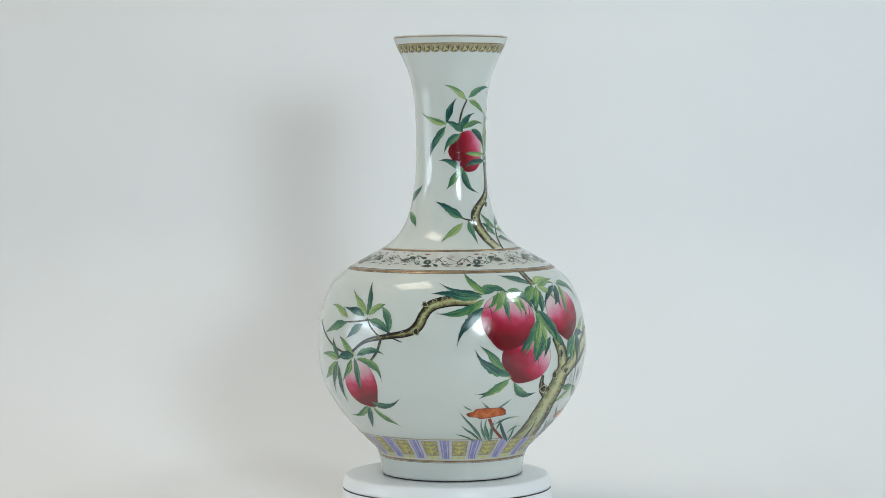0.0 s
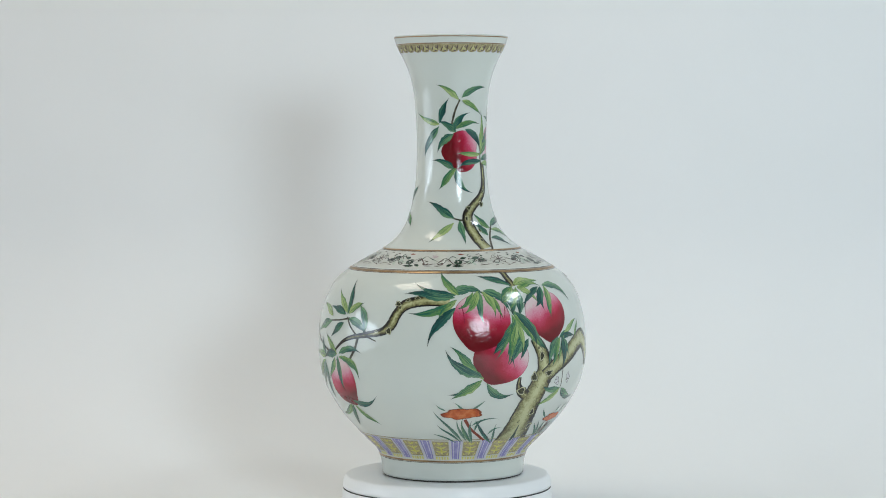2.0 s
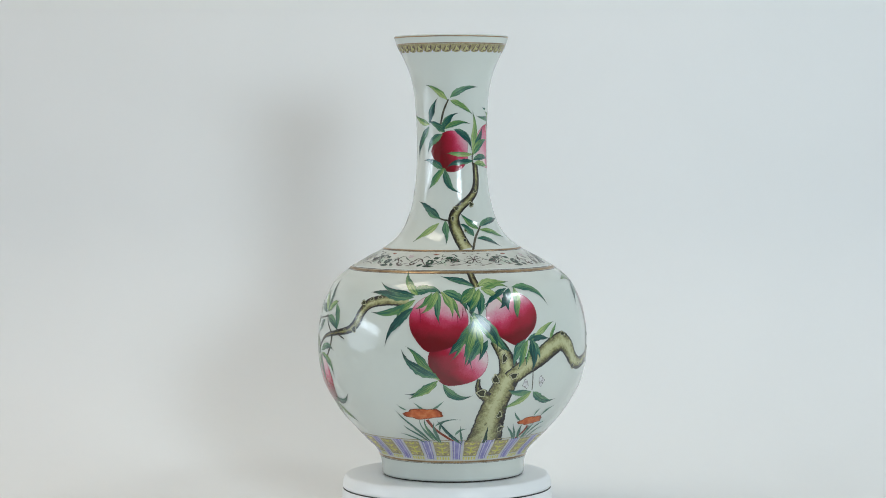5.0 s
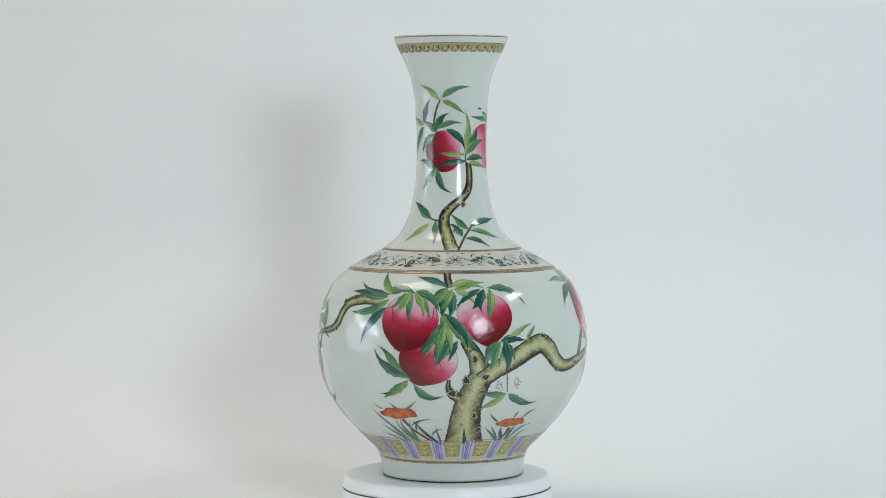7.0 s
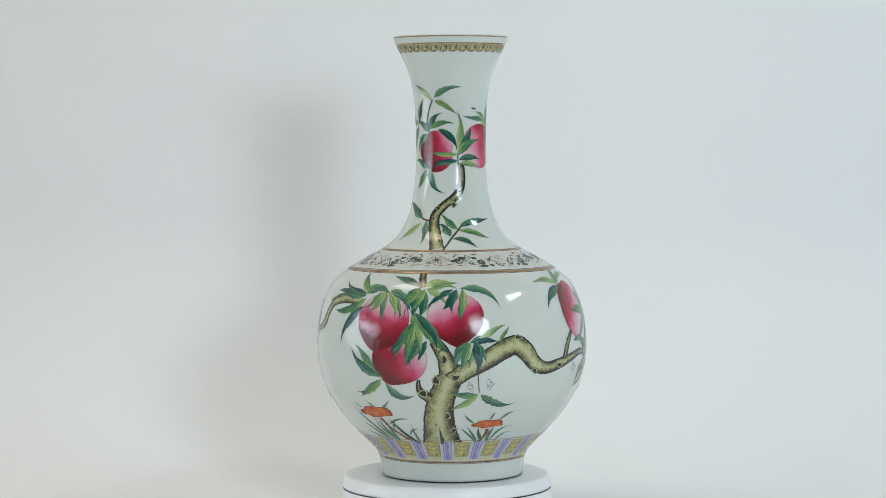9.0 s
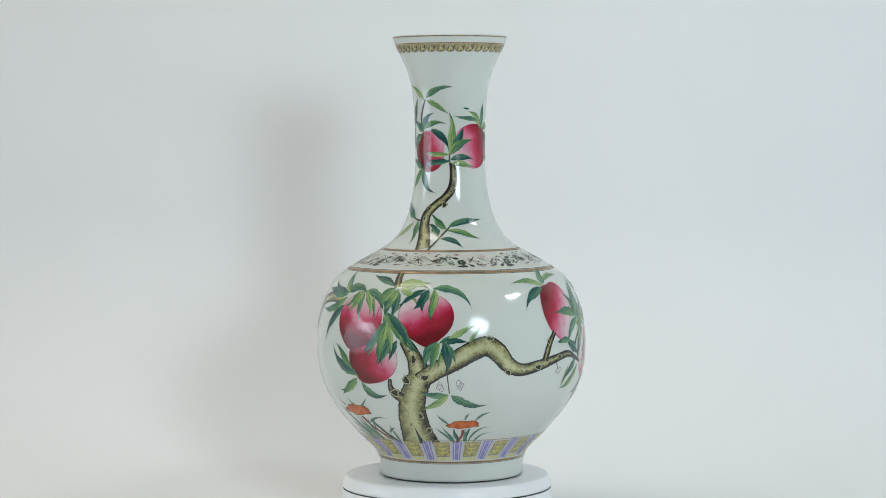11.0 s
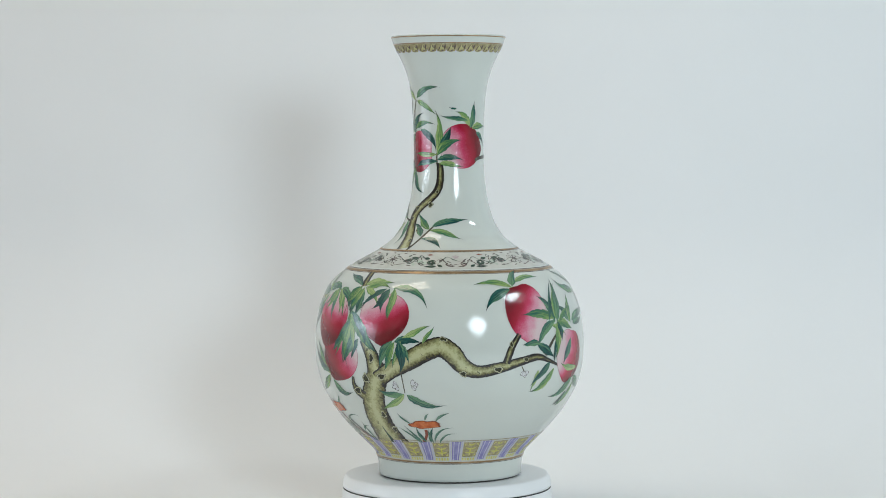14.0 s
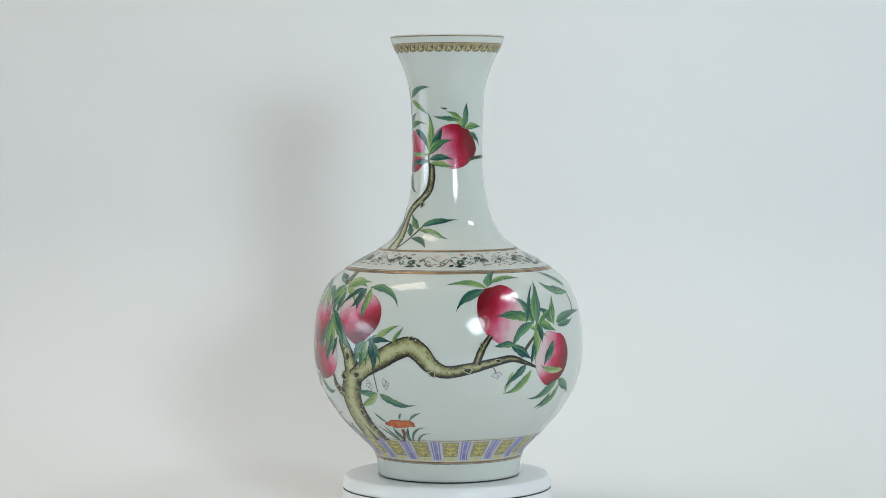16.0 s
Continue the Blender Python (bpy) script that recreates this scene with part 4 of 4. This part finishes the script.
def lappet_band():
    """Lavender stripes and yellow flower panels, nineteen of each, above the foot."""
    field(0.0262, 0.0542, PALE, "lappet_ground", "cream enamel ground of the lower band", 0.00008)
    c = 52.0
    repeated("violet_panel", patch(c - 2.6, c + 2.6, 0.0285, 0.0530, 0.00022, 0.25), VIOLET, 19)
    for s in (-1, 1):
        repeated("lilac_stripe", patch(c + s * 3.6 - 0.35, c + s * 3.6 + 0.35, 0.0275, 0.0538, 0.00026, 0.0), LILAC, 19)
        repeated("lilac_stripe", patch(c + s * 1.5 - 0.22, c + s * 1.5 + 0.22, 0.0285, 0.0530, 0.00030, 0.05), LILAC, 19)
    e = c + 9.47
    repeated("yellow_panel", patch(e - 4.9, e + 4.9, 0.0325, 0.0520, 0.00022, 0.1), OLIVE, 19)
    up = [dab(e, 0.0335, 90, 0.0185, 0.0011, 0.00032)]
    for s in (-1, 1):
        for z, lean, reach in ((0.0475, 38, 0.0058), (0.0425, 58, 0.0076), (0.0375, 70, 0.0070)):
            up.append(dab(e, z, 90 - s * lean, reach, 0.0013, 0.0003))
        up += [curl(e + s * 3.4, 0.0492, 0.0017, 200 if s > 0 else -20, -s * 0.8, 0.0006, 0.00034),
               curl(e + s * 3.3, 0.0352, 0.0015, 160 if s > 0 else 20, s * 0.8, 0.0006, 0.00034)]
    repeated("yellow_flower", joined(*up), YELLOW, 19)
    tips = [patch(e - 4.8 + 2.0 * k, e - 4.8 + 2.0 * k + 1.2, 0.0280, 0.0315, 0.0003) for k in range(5)]
    repeated("dentil_row", joined(*tips), YELLOW, 19)
    field(0.0536, 0.0545, OLIVE, "edge_line", "fine brown edge line of the lower band", 0.00018)


def collar_band():
    """Flowers and scrolls on the sloping collar, four of each kind."""
    field(0.2508, 0.2686, PALE, "collar_ground", "cream enamel ground of the collar", 0.00008)
    c, z = 45.3, 0.2602
    petals = [dab(c, z, a, 0.0088 if a % 90 else 0.0105, 0.0024, 0.00030) for a in range(0, 360, 45)]
    repeated("collar_flower", joined(*petals), PALE, 4, "cream eight-petalled flower")
    lines = [dab(c, z, a + 22.5, 0.0098, 0.0007, 0.00040) for a in range(0, 360, 45)]
    for k in range(8):
        a, reach = math.radians(45 * k), 0.0088 if k % 2 else 0.0105
        at = beside(c, z, reach * math.cos(a) + 0.0019 * math.sin(a), reach * math.sin(a) - 0.0019 * math.cos(a))
        lines.append(dab(at[0], at[1], 45 * k + 90, 0.0038, 0.0005, 0.00042))
    lines += [dab(c, z, a, 0.0024, 0.0008, 0.00044) for a in range(0, 360, 60)]
    lines += [curl(c + s * 12.2, z - 0.0005, 0.0046, 90, s * 1.0, 0.0008, 0.0004) for s in (-1, 1)]
    repeated("flower_outline", joined(*lines), SEPIA, 4)
    for s in (-1, 1):
        ang = 0 if s > 0 else 180
        leafy = [dab(c + s * 9.5, z - 0.002, ang + s * 28, 0.0135, 0.0029, 0.0003), dab(c + s * 14.0, z + 0.0025, ang - s * 20, 0.0105, 0.0029, 0.00032),
                 curl(c + s * 13.5, z - 0.001, 0.0040, 180 - ang, -s * 0.8, 0.0009, 0.00036), dab(c + s * 11, z + 0.003, ang + s * 60, 0.0050, 0.0012, 0.0003)]
        repeated("scroll_leaf", joined(*leafy), INK, 4)
        haze = [dab(c + s * 21, z - 0.004, 80, 0.0105, 0.0032, 0.00022), dab(c + s * 23.5, z - 0.005, 60, 0.0085, 0.0030, 0.00022), dab(c + s * 18.5, z - 0.006, 110, 0.0075, 0.0018, 0.00022)]
        repeated("pale_leaf", joined(*haze), SAGE, 4)
        cap_ = [dab(c + s * 26.5 - 2.2, 0.2655, 0, 0.0075, 0.0014, 0.0003), dab(c + s * 26.5, 0.2665, -90, 0.0035, 0.0010, 0.00032)]
        repeated("red_bud", joined(*cap_), BRICK, 4)
    wisps = []
    for k, (dx, dz, ang, ln) in enumerate(((-24, -5, 30, 7), (-19, 3, -30, 6), (-16, -6, 10, 8), (-6, -6.5, 20, 6), (5, -6.5, 160, 6), (17, -6, 170, 8), (20, 3, 210, 6), (25, -5, 150, 7),
                                           (-22, 0, 70, 5), (22, 0, 110, 5), (-12, 6, 200, 6), (12, 6, -20, 6), (-4, 6.5, 180, 5), (4, 6.5, 0, 5))):
        wisps.append(dab(c + dx, z + dz / 1000, ang, ln / 1000, 0.0008, 0.00028))
    repeated("fine_scroll", joined(*wisps), SEPIA, 4)
    repeated("fine_scroll", joined(*[curl(c + s * q, z + h_, 0.0030, 90 * q, s * 0.9, 0.0005, 0.0003) for s in (-1, 1) for q, h_ in ((18.5, -0.001), (23.0, -0.003), (20.5, 0.004))]), INK, 4)
    # two thin vines that run right round, a quarter at a time
    for wave, height, mat in ((0.0, 0.0598, INK), (2.1, 0.0575, SEPIA)):
        fine = [(c + k, 0.2 + height + 0.0032 * math.sin(wave + math.pi * k / 9) + 0.0009 * math.sin(wave + math.pi * k / 4.5)) for k in range(91)]
        repeated("vine", ribbon(fine, lambda i: 0.00042 + 0.00028 * math.sin(i * 0.9), 0.00026, 3), mat, 4)
    e = c + 45.0
    repeated("star_flower", joined(*[dab(e, 0.2632, a + 18, 0.0050, 0.0011, 0.0003) for a in range(0, 360, 60)]), ROSE, 4)
    for s in (-1, 1):
        ang = 0 if s > 0 else 180
        dark = [curl(e + s * 15.5, 0.2575, 0.0046, 90, s * 1.1, 0.0021, 0.00034), dab(e + s * 12.0, 0.2535, ang, 0.0140, 0.0024, 0.0003),
                dab(e + s * 17.5, 0.2610, ang + s * 25, 0.0080, 0.0026, 0.00032), dab(e + s * 15.0, 0.2545, 90, 0.0070, 0.0020, 0.00032), dab(e + s * 8.5, 0.2530, ang + s * 40, 0.0080, 0.0022, 0.00031)]
        repeated("scroll_leaf", joined(*dark), INK, 4)
        grey = [curl(e + s * 5.0, 0.2560, 0.0036, 90, -s * 0.8, 0.0012, 0.00034), curl(e + s * 9.5, 0.2590, 0.0032, -90, s * 0.8, 0.0009, 0.00034),
                dab(e + s * 1.0, 0.2535, ang, 0.0085, 0.0009, 0.0003), dab(e + s * 3.0, 0.2575, ang + s * 30, 0.0075, 0.0008, 0.0003)]
        repeated("scroll_line", joined(*grey), SEPIA, 4)


def mouth_band():
    """Yellow cloud heads under the mouth."""
    field(0.5008, 0.5094, DUN, "mouth_ground", "dun yellow enamel ground of the mouth band", 0.00008)
    c, n = 46.6, 34
    head = [dab(c - 1.6, 0.5014, 62, 0.0088, 0.0015, 0.0003), dab(c + 2.6, 0.5020, 112, 0.0070, 0.0012, 0.00032)]
    repeated("cloud_head", joined(*head), STRAW, n)
    dark = [curl(c + 2.4, 0.5066, 0.0019, 90, 0.85, 0.0006, 0.00040), dab(c - 3.4, 0.5012, 64, 0.0085, 0.0006, 0.00040),
            dab(c + 4.9, 0.5086, -104, 0.0075, 0.0007, 0.00040), dab(c, 0.5012, 20, 0.0040, 0.0006, 0.0004)]
    repeated("cloud_outline", joined(*dark), SEPIA, n)
    scallop = [patch(c - 4.2 + 0.7 * k, c - 3.5 + 0.7 * k, 0.5008 - 0.0010 * math.sin(math.pi * (k + 0.5) / 12), 0.5010, 0.00012) for k in range(12)]
    repeated("scallop_edge", joined(*scallop), OLIVE, n)
    repeated("lilac_bead", joined(dab(c + 5.3, 0.4994, 90, 0.0040, 0.0007, 0.00044)), LILAC, n)


for z0, z1 in ((0.2455, 0.2461), (0.2489, 0.2495), (0.2684, 0.2689), (0.0230, 0.0237)):
    ring(z0, z1, SEPIA, "edge_line", "fine dark brown edge line", 0.0003)
lappet_band()
collar_band()
mouth_band()


def motions():
    rows_v, rows_t = [], []
    for i in range(33):
        t = i * 0.5
        a = SPIN * t
        # the vase stands 7 mm off the turntable's axis
        p = math.radians(118.0 + a)
        rows_v.append((t, pose(0.0073 * math.sin(p), -0.0073 * math.cos(p), 0.0, 0, 0, a)))
        rows_t.append((t, pose(0, 0, 0, 0, 0, a)))
    walk(VASE, rows_v)
    walk(PLATTER, rows_t)


motions()
